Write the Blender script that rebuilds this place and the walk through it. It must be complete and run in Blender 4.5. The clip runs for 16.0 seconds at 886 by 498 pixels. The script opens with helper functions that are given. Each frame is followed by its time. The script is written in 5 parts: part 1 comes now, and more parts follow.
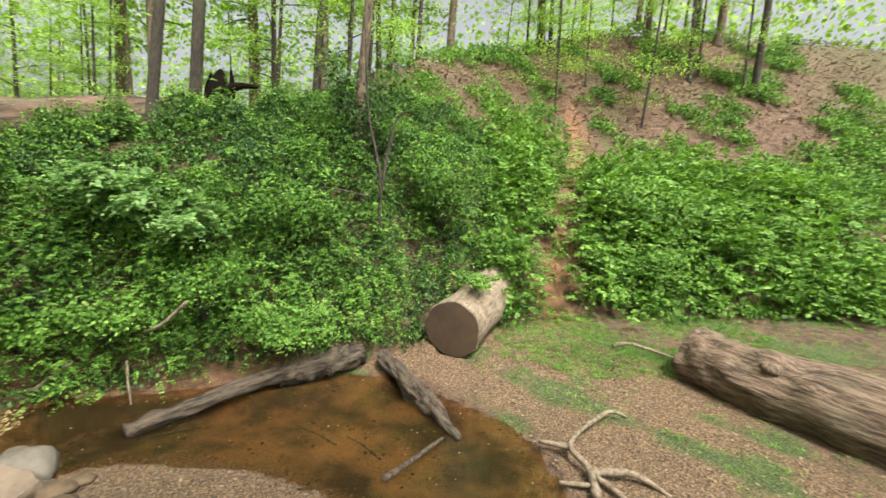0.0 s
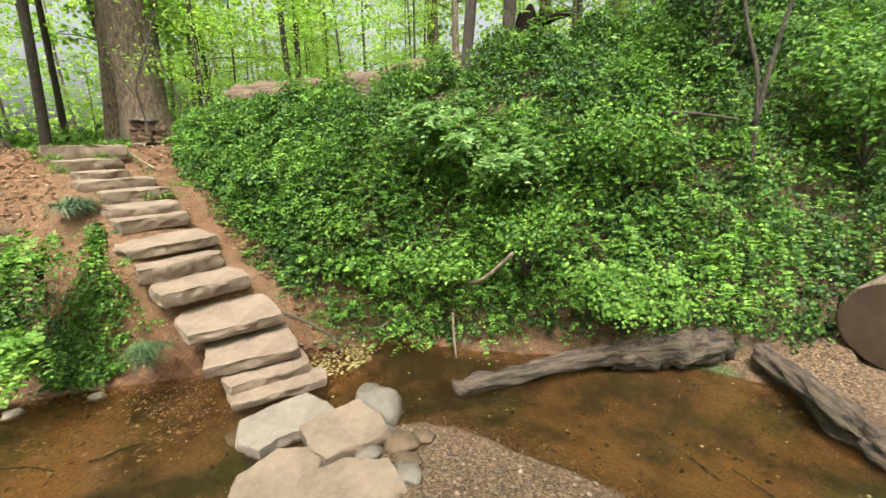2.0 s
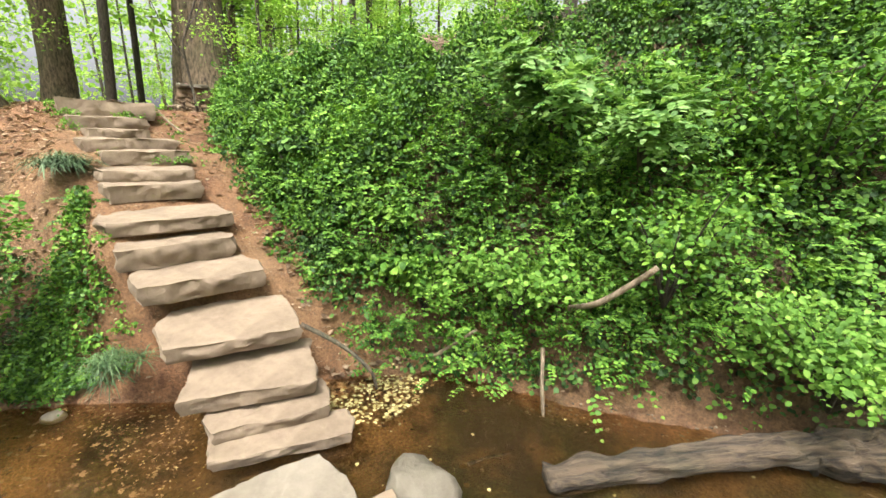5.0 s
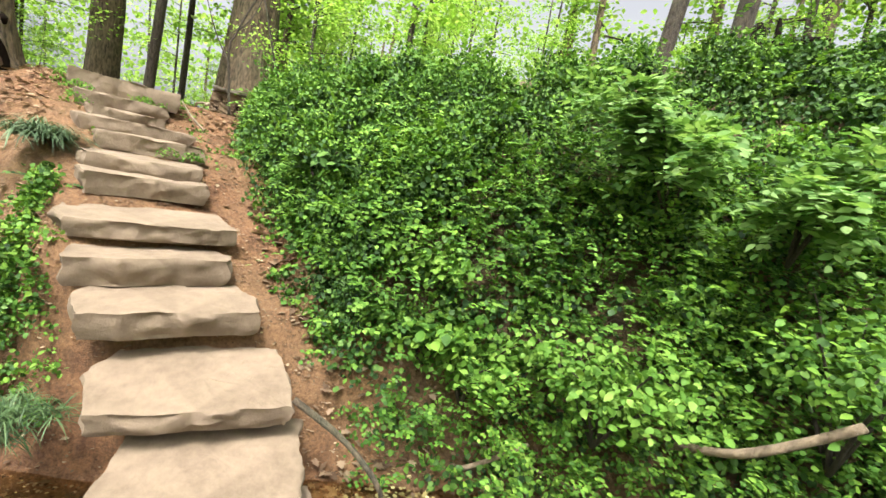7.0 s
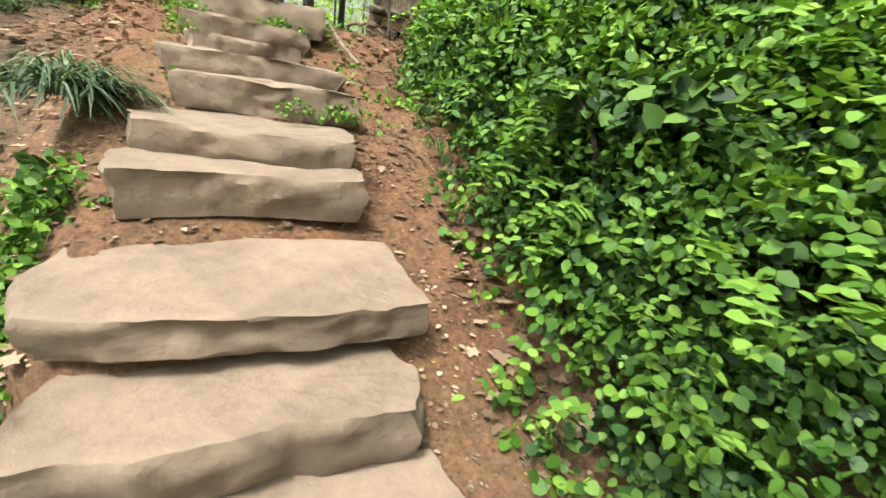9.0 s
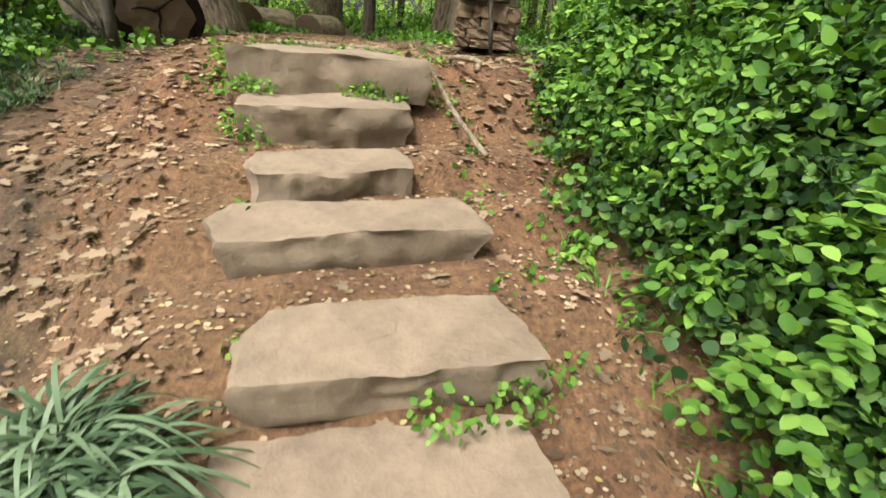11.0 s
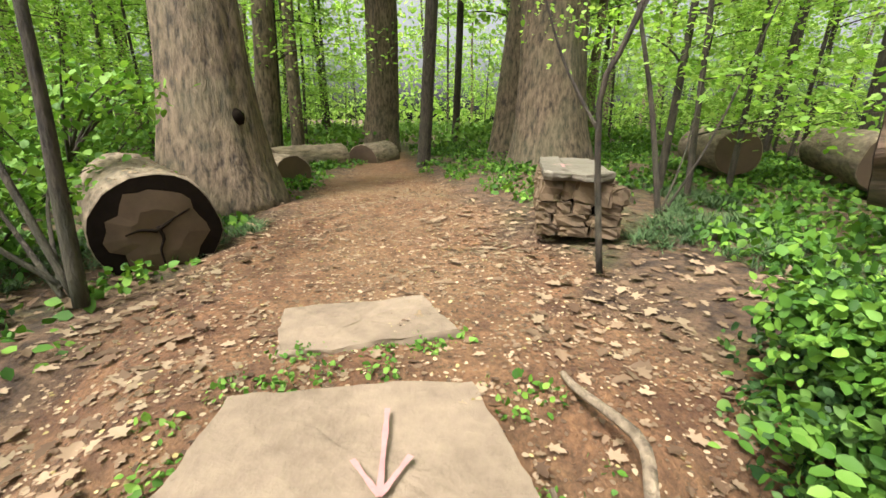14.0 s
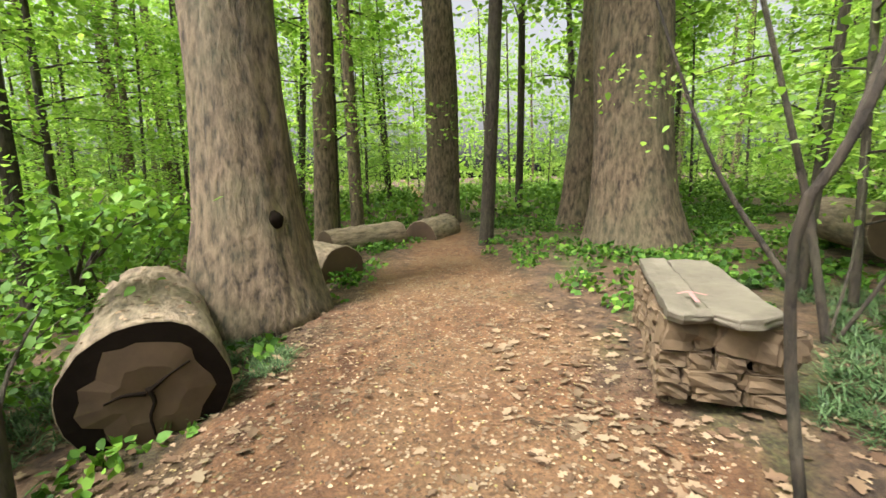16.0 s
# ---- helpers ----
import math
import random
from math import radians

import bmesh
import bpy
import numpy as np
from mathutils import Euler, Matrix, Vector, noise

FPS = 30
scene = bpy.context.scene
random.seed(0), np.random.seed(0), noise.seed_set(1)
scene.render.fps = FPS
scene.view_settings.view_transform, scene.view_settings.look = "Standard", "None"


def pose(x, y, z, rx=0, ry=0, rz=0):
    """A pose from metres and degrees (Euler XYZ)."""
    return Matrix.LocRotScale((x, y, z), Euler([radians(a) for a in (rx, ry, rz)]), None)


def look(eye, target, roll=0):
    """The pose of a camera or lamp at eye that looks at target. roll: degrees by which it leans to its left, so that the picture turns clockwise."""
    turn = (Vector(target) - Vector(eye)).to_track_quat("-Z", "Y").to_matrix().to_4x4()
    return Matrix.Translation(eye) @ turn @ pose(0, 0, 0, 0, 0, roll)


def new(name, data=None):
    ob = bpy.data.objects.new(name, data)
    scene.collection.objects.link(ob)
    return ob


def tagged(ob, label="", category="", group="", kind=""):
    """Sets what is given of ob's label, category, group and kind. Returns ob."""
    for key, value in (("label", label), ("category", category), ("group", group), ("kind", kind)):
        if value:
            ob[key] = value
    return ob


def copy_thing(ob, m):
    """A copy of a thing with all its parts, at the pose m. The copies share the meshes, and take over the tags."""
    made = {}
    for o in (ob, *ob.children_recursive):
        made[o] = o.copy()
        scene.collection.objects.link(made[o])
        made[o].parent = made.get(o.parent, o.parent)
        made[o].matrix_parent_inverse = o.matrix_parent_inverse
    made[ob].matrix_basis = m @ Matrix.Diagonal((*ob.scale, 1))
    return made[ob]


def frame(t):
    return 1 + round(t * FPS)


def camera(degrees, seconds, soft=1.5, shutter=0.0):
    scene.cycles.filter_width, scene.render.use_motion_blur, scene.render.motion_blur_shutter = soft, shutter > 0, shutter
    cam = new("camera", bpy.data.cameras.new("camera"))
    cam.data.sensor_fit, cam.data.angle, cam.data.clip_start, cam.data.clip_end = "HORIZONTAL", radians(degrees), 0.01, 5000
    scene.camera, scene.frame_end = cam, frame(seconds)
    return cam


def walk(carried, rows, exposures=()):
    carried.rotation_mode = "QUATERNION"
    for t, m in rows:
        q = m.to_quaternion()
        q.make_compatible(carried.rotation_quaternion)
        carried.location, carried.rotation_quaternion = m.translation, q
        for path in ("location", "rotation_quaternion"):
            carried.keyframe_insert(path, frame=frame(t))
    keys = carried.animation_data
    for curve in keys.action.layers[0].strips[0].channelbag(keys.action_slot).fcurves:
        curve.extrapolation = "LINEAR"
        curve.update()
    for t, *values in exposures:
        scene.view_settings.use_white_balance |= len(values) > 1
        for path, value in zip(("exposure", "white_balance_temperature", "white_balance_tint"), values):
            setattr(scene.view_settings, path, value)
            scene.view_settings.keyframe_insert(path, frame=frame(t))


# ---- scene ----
cam = camera(91.8, 16.0, soft=1.5, shutter=0.12)
PATH = [
    (0, (0.025, -0.075, 2.963), (0.078, 1.898, 2.645), 4.2),
    (0.5, (-0.034, 0.274, 2.853), (-0.528, 2.153, 2.381), 2.4),
    (1, (-0.397, 0.454, 2.694), (-1.120, 2.255, 2.211), 1.1),
    (1.5, (-0.853, 0.724, 2.576), (-1.731, 2.458, 2.106), -0.2),
    (2, (-1.105, 1.020, 2.396), (-2.181, 2.638, 1.921), -1.3),
    (2.5, (-1.250, 1.122, 2.325), (-2.521, 2.552, 1.742), -2.5),
    (3, (-1.486, 1.345, 2.285), (-2.734, 2.789, 1.689), -1.4),
    (3.5, (-1.734, 1.617, 2.238), (-2.991, 3.073, 1.693), -1.3),
    (3.7, (-1.790, 1.771, 2.162), (-3.073, 3.216, 1.646), -1.7),
    (5.8, (-2.345, 2.228, 2.007), (-3.645, 3.702, 1.636), 2.8),
    (6, (-2.413, 2.294, 2.013), (-3.721, 3.774, 1.695), 2.9),
    (6.5, (-2.833, 2.431, 1.942), (-4.132, 3.938, 1.742), 6.6),
    (7, (-3.037, 2.522, 1.874), (-4.392, 3.977, 1.654), 10.6),
    (7.5, (-3.438, 2.815, 1.797), (-4.922, 4.137, 1.567), 9.4),
    (8, (-3.914, 3.030, 1.718), (-5.466, 4.270, 1.491), 9.2),
    (8.2, (-4.200, 3.111, 1.740), (-5.816, 4.261, 1.488), 8.3),
    (10.3, (-6.076, 3.204, 2.354), (-7.662, 3.885, 1.343), 7.5),
    (10.5, (-6.187, 3.164, 2.426), (-7.805, 3.826, 1.454), 7.8),
    (11, (-6.467, 3.181, 2.601), (-8.133, 3.853, 1.721), 5.3),
    (11.5, (-6.757, 3.281, 2.778), (-8.466, 3.986, 2.016), -0.6),
    (12, (-7.042, 3.324, 2.924), (-8.742, 4.090, 2.201), 2.4),
    (12.5, (-7.316, 3.395, 3.045), (-9.107, 3.921, 2.328), 0.9),
    (13, (-7.546, 3.394, 3.120), (-9.405, 3.837, 2.530), 0.3),
    (13.5, (-7.790, 3.407, 3.233), (-9.647, 3.866, 2.650), 1.4),
    (14, (-8.054, 3.487, 3.349), (-9.917, 3.934, 2.775), 1.1),
    (14.5, (-8.295, 3.549, 3.402), (-10.192, 4.006, 2.965), 0.3),
    (15, (-8.514, 3.589, 3.510), (-10.396, 4.132, 3.102), 1.7),
    (15.5, (-8.773, 3.665, 3.599), (-10.690, 4.122, 3.257), -0.0),
    (16, (-8.992, 3.636, 3.674), (-10.957, 3.811, 3.345), -1.3),
]
walk(cam, [(t, look(eye, target, roll)) for t, eye, target, roll in PATH],
     [(0, 1.16), (2, 1.33), (3.5, 1.52), (6, 1.58), (8, 1.55), (10.5, 1.08), (12, 1.18), (13.5, 1.31), (16, 1.44)])

# ---------------------------------------------------------------- light
world = bpy.data.worlds.new("overcast_sky")
scene.world = world
world.use_nodes = True
wn = world.node_tree.nodes
sky = wn.new("ShaderNodeTexSky")
sky.sky_type = 'NISHITA'
sky.sun_disc = False
sky.sun_elevation, sky.sun_rotation = radians(58), radians(150)
sky.air_density, sky.dust_density, sky.ozone_density = 0.6, 9.0, 0.3
haze = wn.new("ShaderNodeHueSaturation")
haze.inputs["Saturation"].default_value = 0.22
world.node_tree.links.new(sky.outputs[0], haze.inputs["Color"])
world.node_tree.links.new(haze.outputs[0], wn["Background"].inputs[0])
wn["Background"].inputs[1].default_value = 0.15
sun = new("sun", bpy.data.lights.new("sun", 'SUN'))
sun.data.energy, sun.data.angle, sun.data.color = 2.4, radians(11), (1.0, 0.96, 0.9)
sun.matrix_world = look((6, -9, 20), (0, 0, 0))

rng = np.random.default_rng(7)


# ---------------------------------------------------------------- materials
def material(name, rough=0.8):
    m = bpy.data.materials.new(name)
    m.use_nodes = True
    nt = m.node_tree
    b = nt.nodes["Principled BSDF"]
    b.inputs["Roughness"].default_value = rough
    return m, nt, b


def node(nt, kind, **values):
    n = nt.nodes.new(kind)
    for key, value in values.items():
        n.inputs[key.replace("_", " ")].default_value = value
    return n


def noise_tex(nt, scale, detail=5, rough=0.6, stretch=(1, 1, 1)):
    co = nt.nodes.new("ShaderNodeTexCoord")
    mp = nt.nodes.new("ShaderNodeMapping")
    mp.inputs["Scale"].default_value = stretch
    n = node(nt, "ShaderNodeTexNoise", Scale=scale, Detail=detail, Roughness=rough)
    nt.links.new(co.outputs["Object"], mp.inputs[0])
    nt.links.new(mp.outputs[0], n.inputs["Vector"])
    return n


def ramp(nt, fac, stops):
    r = nt.nodes.new("ShaderNodeValToRGB")
    while len(r.color_ramp.elements) < len(stops):
        r.color_ramp.elements.new(0.5)
    for e, (p, c) in zip(r.color_ramp.elements, stops):
        e.position, e.color = p, (*c, 1)
    nt.links.new(fac, r.inputs[0])
    return r.outputs[0]


def mix(nt, fac, a, b, mode='MIX'):
    n = nt.nodes.new("ShaderNodeMix")
    n.data_type, n.blend_type = 'RGBA', mode
    for sock, v in ((n.inputs[0], fac), (n.inputs[6], a), (n.inputs[7], b)):
        if isinstance(v, (int, float)):
            sock.default_value = v
        elif isinstance(v, tuple):
            sock.default_value = (*v, 1)
        else:
            nt.links.new(v, sock)
    return n.outputs[2]


def bump(nt, b, height, strength, dist=0.02):
    n = node(nt, "ShaderNodeBump", Strength=strength, Distance=dist)
    nt.links.new(height, n.inputs["Height"])
    nt.links.new(n.outputs[0], b.inputs["Normal"])


def leaf_material(name, dark, mid, light, rough=0.5, trans=0.35):
    m, nt, b = material(name, rough)
    g = nt.nodes.new("ShaderNodeNewGeometry")
    col = ramp(nt, g.outputs["Random Per Island"], [(0, dark), (0.5, mid), (1, light)])
    big = noise_tex(nt, 1.3, 2)
    shade = ramp(nt, big.outputs[0], [(0.35, (0.62, 0.68, 0.66)), (0.65, (1.0, 1.0, 1.0))])
    col = mix(nt, 1.0, col, shade, 'MULTIPLY')
    nt.links.new(col, b.inputs["Base Color"])
    b.inputs["Specular IOR Level"].default_value = 0.28
    t = nt.nodes.new("ShaderNodeBsdfTranslucent")
    nt.links.new(mix(nt, 1.0, col, (1.0, 1.0, 0.55), 'MULTIPLY'), t.inputs[0])
    ms = nt.nodes.new("ShaderNodeMixShader")
    ms.inputs[0].default_value = trans
    nt.links.new(b.outputs[0], ms.inputs[1])
    nt.links.new(t.outputs[0], ms.inputs[2])
    nt.links.new(ms.outputs[0], nt.nodes["Material Output"].inputs[0])
    return m


def bark_material(name, dark, light, scale=9, stretch=(1, 1, 0.18), strength=0.9):
    m, nt, b = material(name, 0.9)
    n = noise_tex(nt, scale, 8, 0.65, stretch)
    big = noise_tex(nt, 1.1, 3)
    col = ramp(nt, n.outputs[0], [(0.36, dark), (0.6, light)])
    col = mix(nt, ramp(nt, big.outputs[0], [(0.45, (0, 0, 0)), (0.75, (0.45, 0.45, 0.45))]), col, (0.10, 0.11, 0.06))
    nt.links.new(col, b.inputs["Base Color"])
    bump(nt, b, n.outputs[0], strength, 0.05)
    return m


def plain_material(name, dark, light, scale=6, rough=0.85, strength=0.5, dist=0.01):
    m, nt, b = material(name, rough)
    n = noise_tex(nt, scale, 9, 0.68)
    big = noise_tex(nt, scale * 0.16, 3)
    col = ramp(nt, n.outputs[0], [(0.3, dark), (0.7, light)])
    col = mix(nt, 0.5, col, ramp(nt, big.outputs[0], [(0.35, dark), (0.65, light)]))
    nt.links.new(col, b.inputs["Base Color"])
    bump(nt, b, n.outputs[0], strength, dist)
    return m


def ground_material():
    m, nt, b = material("forest_soil", 0.92)
    at = nt.nodes.new("ShaderNodeVertexColor")
    at.layer_name = "cover"
    sep = nt.nodes.new("ShaderNodeSeparateColor")
    nt.links.new(at.outputs[0], sep.inputs[0])
    fine = noise_tex(nt, 42, 8, 0.72)
    mid = noise_tex(nt, 7, 5)
    big = noise_tex(nt, 0.9, 4)
    vor = node(nt, "ShaderNodeTexVoronoi", Scale=58.0)
    co = nt.nodes.new("ShaderNodeTexCoord")
    nt.links.new(co.outputs["Object"], vor.inputs["Vector"])
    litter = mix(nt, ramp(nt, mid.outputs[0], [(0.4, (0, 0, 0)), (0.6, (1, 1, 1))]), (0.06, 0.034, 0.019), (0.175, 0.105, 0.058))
    clay = mix(nt, ramp(nt, mid.outputs[0], [(0.35, (0, 0, 0)), (0.65, (1, 1, 1))]), (0.12, 0.051, 0.021), (0.265, 0.132, 0.059))
    clay = mix(nt, ramp(nt, big.outputs[0], [(0.4, (0, 0, 0)), (0.62, (0.7, 0.7, 0.7))]), clay, (0.27, 0.158, 0.076))
    gravel = ramp(nt, vor.outputs["Color"], [(0.15, (0.06, 0.038, 0.02)), (0.5, (0.17, 0.105, 0.052)), (0.85, (0.33, 0.22, 0.115))])
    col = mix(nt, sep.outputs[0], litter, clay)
    col = mix(nt, sep.outputs[2], col, gravel)
    bed = mix(nt, ramp(nt, big.outputs[0], [(0.42, (0, 0, 0)), (0.6, (1, 1, 1))]), (0.05, 0.032, 0.014), (0.235, 0.135, 0.05))
    col = mix(nt, at.outputs[1], bed, col)
    moss = mix(nt, ramp(nt, fine.outputs[0], [(0.4, (0, 0, 0)), (0.6, (1, 1, 1))]), (0.035, 0.055, 0.015), (0.11, 0.16, 0.035))
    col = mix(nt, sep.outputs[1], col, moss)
    col = mix(nt, 0.85, col, ramp(nt, fine.outputs[0], [(0.34, (0.35, 0.32, 0.3)), (0.62, (1, 1, 1))]), 'MULTIPLY')
    nt.links.new(col, b.inputs["Base Color"])
    bump(nt, b, fine.outputs[0], 1.0, 0.035)
    return m


def water_material():
    m, nt, b = material("stream_water", 0.04)
    n = noise_tex(nt, 6, 4, 0.55, (1, 1.7, 1))
    b.inputs["Base Color"].default_value = (0.9, 0.72, 0.45, 1)
    b.inputs["Transmission Weight"].default_value = 1.0
    b.inputs["IOR"].default_value = 1.33
    bump(nt, b, n.outputs[0], 0.22, 0.02)
    return m


M_GROUND = ground_material()
M_WATER = water_material()
M_STONE = plain_material("worn_sandstone", (0.105, 0.076, 0.05), (0.235, 0.178, 0.124), 14, 0.9, 0.9, 0.014)
M_GREY = plain_material("grey_stone", (0.12, 0.10, 0.075), (0.235, 0.20, 0.155), 12, 0.85, 0.7, 0.012)
M_CAP = plain_material("grey_cap_stone", (0.075, 0.063, 0.045), (0.17, 0.148, 0.112), 12, 0.8, 0.8, 0.02)
M_BENCH = plain_material("fieldstone", (0.04, 0.026, 0.014), (0.15, 0.10, 0.055), 7, 0.9, 0.8, 0.014)
M_BARK = bark_material("grey_brown_bark", (0.028, 0.019, 0.012), (0.175, 0.125, 0.08), 17, (1, 1, 0.33), 1.0)
M_BARK2 = bark_material("thin_dark_bark", (0.014, 0.010, 0.007), (0.06, 0.045, 0.031), 26, (1, 1, 0.3))
M_LOGBARK = bark_material("pale_weathered_bark", (0.09, 0.066, 0.042), (0.26, 0.20, 0.135), 16, (1, 1, 0.3), 0.8)
M_ROUGHLOG = bark_material("deep_furrowed_bark", (0.03, 0.018, 0.011), (0.20, 0.135, 0.085), 20, (1, 1, 0.14), 1.0)
M_DRIFT = bark_material("wet_driftwood", (0.009, 0.006, 0.004), (0.095, 0.068, 0.043), 22, (1, 1, 0.14), 1.0)
M_REDLOG = bark_material("red_rotting_wood", (0.02, 0.012, 0.008), (0.15, 0.095, 0.06), 9, (1, 1, 0.12), 1.0)
M_SAWN = plain_material("sawn_heartwood", (0.04, 0.024, 0.013), (0.10, 0.062, 0.035), 5, 0.9, 0.4)
# rotten wood, and the black that shades the bench's gaps
M_ROT_GAP = plain_material("black_rot_and_gap", (0.003, 0.002, 0.0015), (0.014, 0.009, 0.006), 12, 0.95, 0.8)
M_ROT_GAP.node_tree.nodes["Principled BSDF"].inputs["Specular IOR Level"].default_value = 0.1
M_CHALK = plain_material("pink_chalk", (0.30, 0.135, 0.13), (0.40, 0.205, 0.195), 40, 0.95, 0.2)
M_IVY = leaf_material("ivy_leaf", (0.010, 0.036, 0.008), (0.042, 0.105, 0.018), (0.125, 0.225, 0.042), 0.6, 0.14)
M_HONEY = leaf_material("honeysuckle_leaf", (0.03, 0.088, 0.010), (0.085, 0.20, 0.022), (0.20, 0.35, 0.045), 0.62, 0.25)
M_BRIGHT = leaf_material("young_leaf", (0.06, 0.15, 0.016), (0.13, 0.27, 0.035), (0.25, 0.41, 0.075), 0.62, 0.35)
M_PALE = leaf_material("pale_shrub_leaf", (0.09, 0.20, 0.05), (0.19, 0.34, 0.095), (0.34, 0.50, 0.19), 0.6, 0.5)
M_CANOPY = leaf_material("spring_canopy_leaf", (0.17, 0.34, 0.04), (0.33, 0.55, 0.105), (0.51, 0.69, 0.22), 0.6, 0.6)
M_LIRIOPE = leaf_material("grey_green_blade", (0.025, 0.05, 0.022), (0.07, 0.115, 0.055), (0.17, 0.23, 0.135), 0.55, 0.2)
M_GRASS = leaf_material("liriope_blade", (0.025, 0.055, 0.02), (0.065, 0.12, 0.042), (0.14, 0.21, 0.09), 0.55, 0.2)
M_DRY = leaf_material("dry_brown_leaf", (0.085, 0.048, 0.028), (0.21, 0.135, 0.084), (0.37, 0.265, 0.175), 0.85, 0.15)
M_CHIP = leaf_material("trodden_bark_chip", (0.06, 0.034, 0.02), (0.21, 0.135, 0.082), (0.44, 0.32, 0.21), 0.9, 0.05)
M_BEDLEAF = leaf_material("sunken_leaf", (0.035, 0.021, 0.010), (0.07, 0.043, 0.018), (0.14, 0.085, 0.035), 0.8, 0.0)
M_PETAL = leaf_material("yellow_fallen_petal", (0.22, 0.16, 0.06), (0.36, 0.28, 0.11), (0.50, 0.41, 0.2), 0.7, 0.1)


# ---------------------------------------------------------------- mesh helpers
def mesh_object(name, verts, faces, mat, smooth=True):
    me = bpy.data.meshes.new(name)
    me.from_pydata([tuple(v) for v in verts], [], faces)
    me.update()
    if smooth:
        me.polygons.foreach_set("use_smooth", [True] * len(me.polygons))
    me.materials.append(mat)
    return new(name, me)


def under(ob, parent, label=""):
    ob.parent = parent
    return tagged(ob, label)


def thing(name, label, category, group="", kind="", at=(0, 0, 0)):
    ob = new(name)
    ob.empty_display_size = 0.1
    ob.location = at
    return tagged(ob, label, category, group, kind)


LEAF = np.array([(0, 0), (.36, .28), (.30, .66), (0, 1), (-.30, .66), (-.36, .28)])
MAPLE = np.array([(0, 0), (.07, .15), (.32, .2), (.17, .36), (.42, .6), (.17, .64), (.18, .84), (.02, 1), (-.14, .8), (-.2, .66), (-.37, .7), (-.2, .42), (-.34, .26), (-.08, .16)])
ROUND8 = np.array([(0, 0), (.34, .10), (.50, .38), (.36, .76), (0, 1), (-.36, .76), (-.50, .38), (-.34, .10)])
LEAF8 = np.array([(0, 0), (.22, .14), (.33, .42), (.22, .76), (0, 1), (-.22, .76), (-.33, .42), (-.22, .14)])
ROUND = np.array([(0, 0), (.48, .30), (.40, .72), (0, 1), (-.40, .72), (-.48, .30)])


def leaves(name, base, along, normal, size, mat, shape=LEAF, fold=0.12, bend=-0.15):
    """One mesh of many leaves: each at base, pointing along, facing normal."""
    n = len(base)
    a = along / np.linalg.norm(along, axis=1, keepdims=True)
    b = np.cross(normal, a)
    b /= np.maximum(np.linalg.norm(b, axis=1, keepdims=True), 1e-6)
    u = np.cross(a, b)
    size = np.broadcast_to(size, (n,))[:, None]
    k = len(shape)
    half = k // 2 + 1
    pts = np.empty((n, k, 3))
    for q, (x, y) in enumerate(shape):
        z = fold * abs(x) + bend * y * y
        pts[:, q] = base + size * (x * b + y * a + z * u)
    me = bpy.data.meshes.new(name)
    me.vertices.add(k * n)
    me.vertices.foreach_set("co", pts.astype(np.float32).ravel())
    ring = list(range(half)) + [0] + list(range(half - 1, k))
    loops = (np.arange(n)[:, None] * k + np.array(ring)).ravel()
    me.loops.add(len(loops))
    me.loops.foreach_set("vertex_index", loops.astype(np.int32))
    me.polygons.add(2 * n)
    me.polygons.foreach_set("loop_start", np.arange(2 * n, dtype=np.int32) * half)
    me.update(calc_edges=True)
    me.materials.append(mat)
    return me


def unit(n):
    v = rng.normal(size=(n, 3))
    return v / np.linalg.norm(v, axis=1, keepdims=True)


def tube(points, radii, sides=12, rough=0.0, seed=0, cap=True):
    """Vertices and faces of a round, slightly uneven limb along points."""
    verts, faces = [], []
    pts = [Vector(p) for p in points]
    side = Vector((0.31, 0.95, 0.05))
    for i, (p, r) in enumerate(zip(pts, radii)):
        d = (pts[min(i + 1, len(pts) - 1)] - pts[max(i - 1, 0)]).normalized()
        s = (side - d * side.dot(d)).normalized()
        u = d.cross(s)
        side = s
        for k in range(sides):
            a = 2 * math.pi * k / sides
            w = r * (1 + rough * (noise.noise((math.cos(a) * 1.7 + seed * 3.1, math.sin(a) * 1.7, i * 0.3 + seed)) + 0.5 * noise.noise((math.cos(a) * 6 + seed, math.sin(a) * 6, i * 0.35))))
            verts.append(p + s * (math.cos(a) * w) + u * (math.sin(a) * w))
    for i in range(len(pts) - 1):
        for k in range(sides):
            q = (k + 1) % sides
            faces.append((i * sides + k, i * sides + q, (i + 1) * sides + q, (i + 1) * sides + k))
    if cap:
        faces.append(tuple(range(sides))[::-1])
        faces.append(tuple((len(pts) - 1) * sides + k for k in range(sides)))
    return verts, faces


def bezier(p, n):
    """n points of a smooth line through the places p."""
    p = [Vector(v) for v in p]
    out = []
    for i in range(n):
        f = i / (n - 1) * (len(p) - 1)
        k = min(int(f), len(p) - 2)
        t = f - k
        a, b, c, d = p[max(k - 1, 0)], p[k], p[k + 1], p[min(k + 2, len(p) - 1)]
        out.append(0.5 * (2 * b + (c - a) * t + (2 * a - 5 * b + 4 * c - d) * t * t + (3 * b - a - 3 * c + d) * t ** 3))
    return out


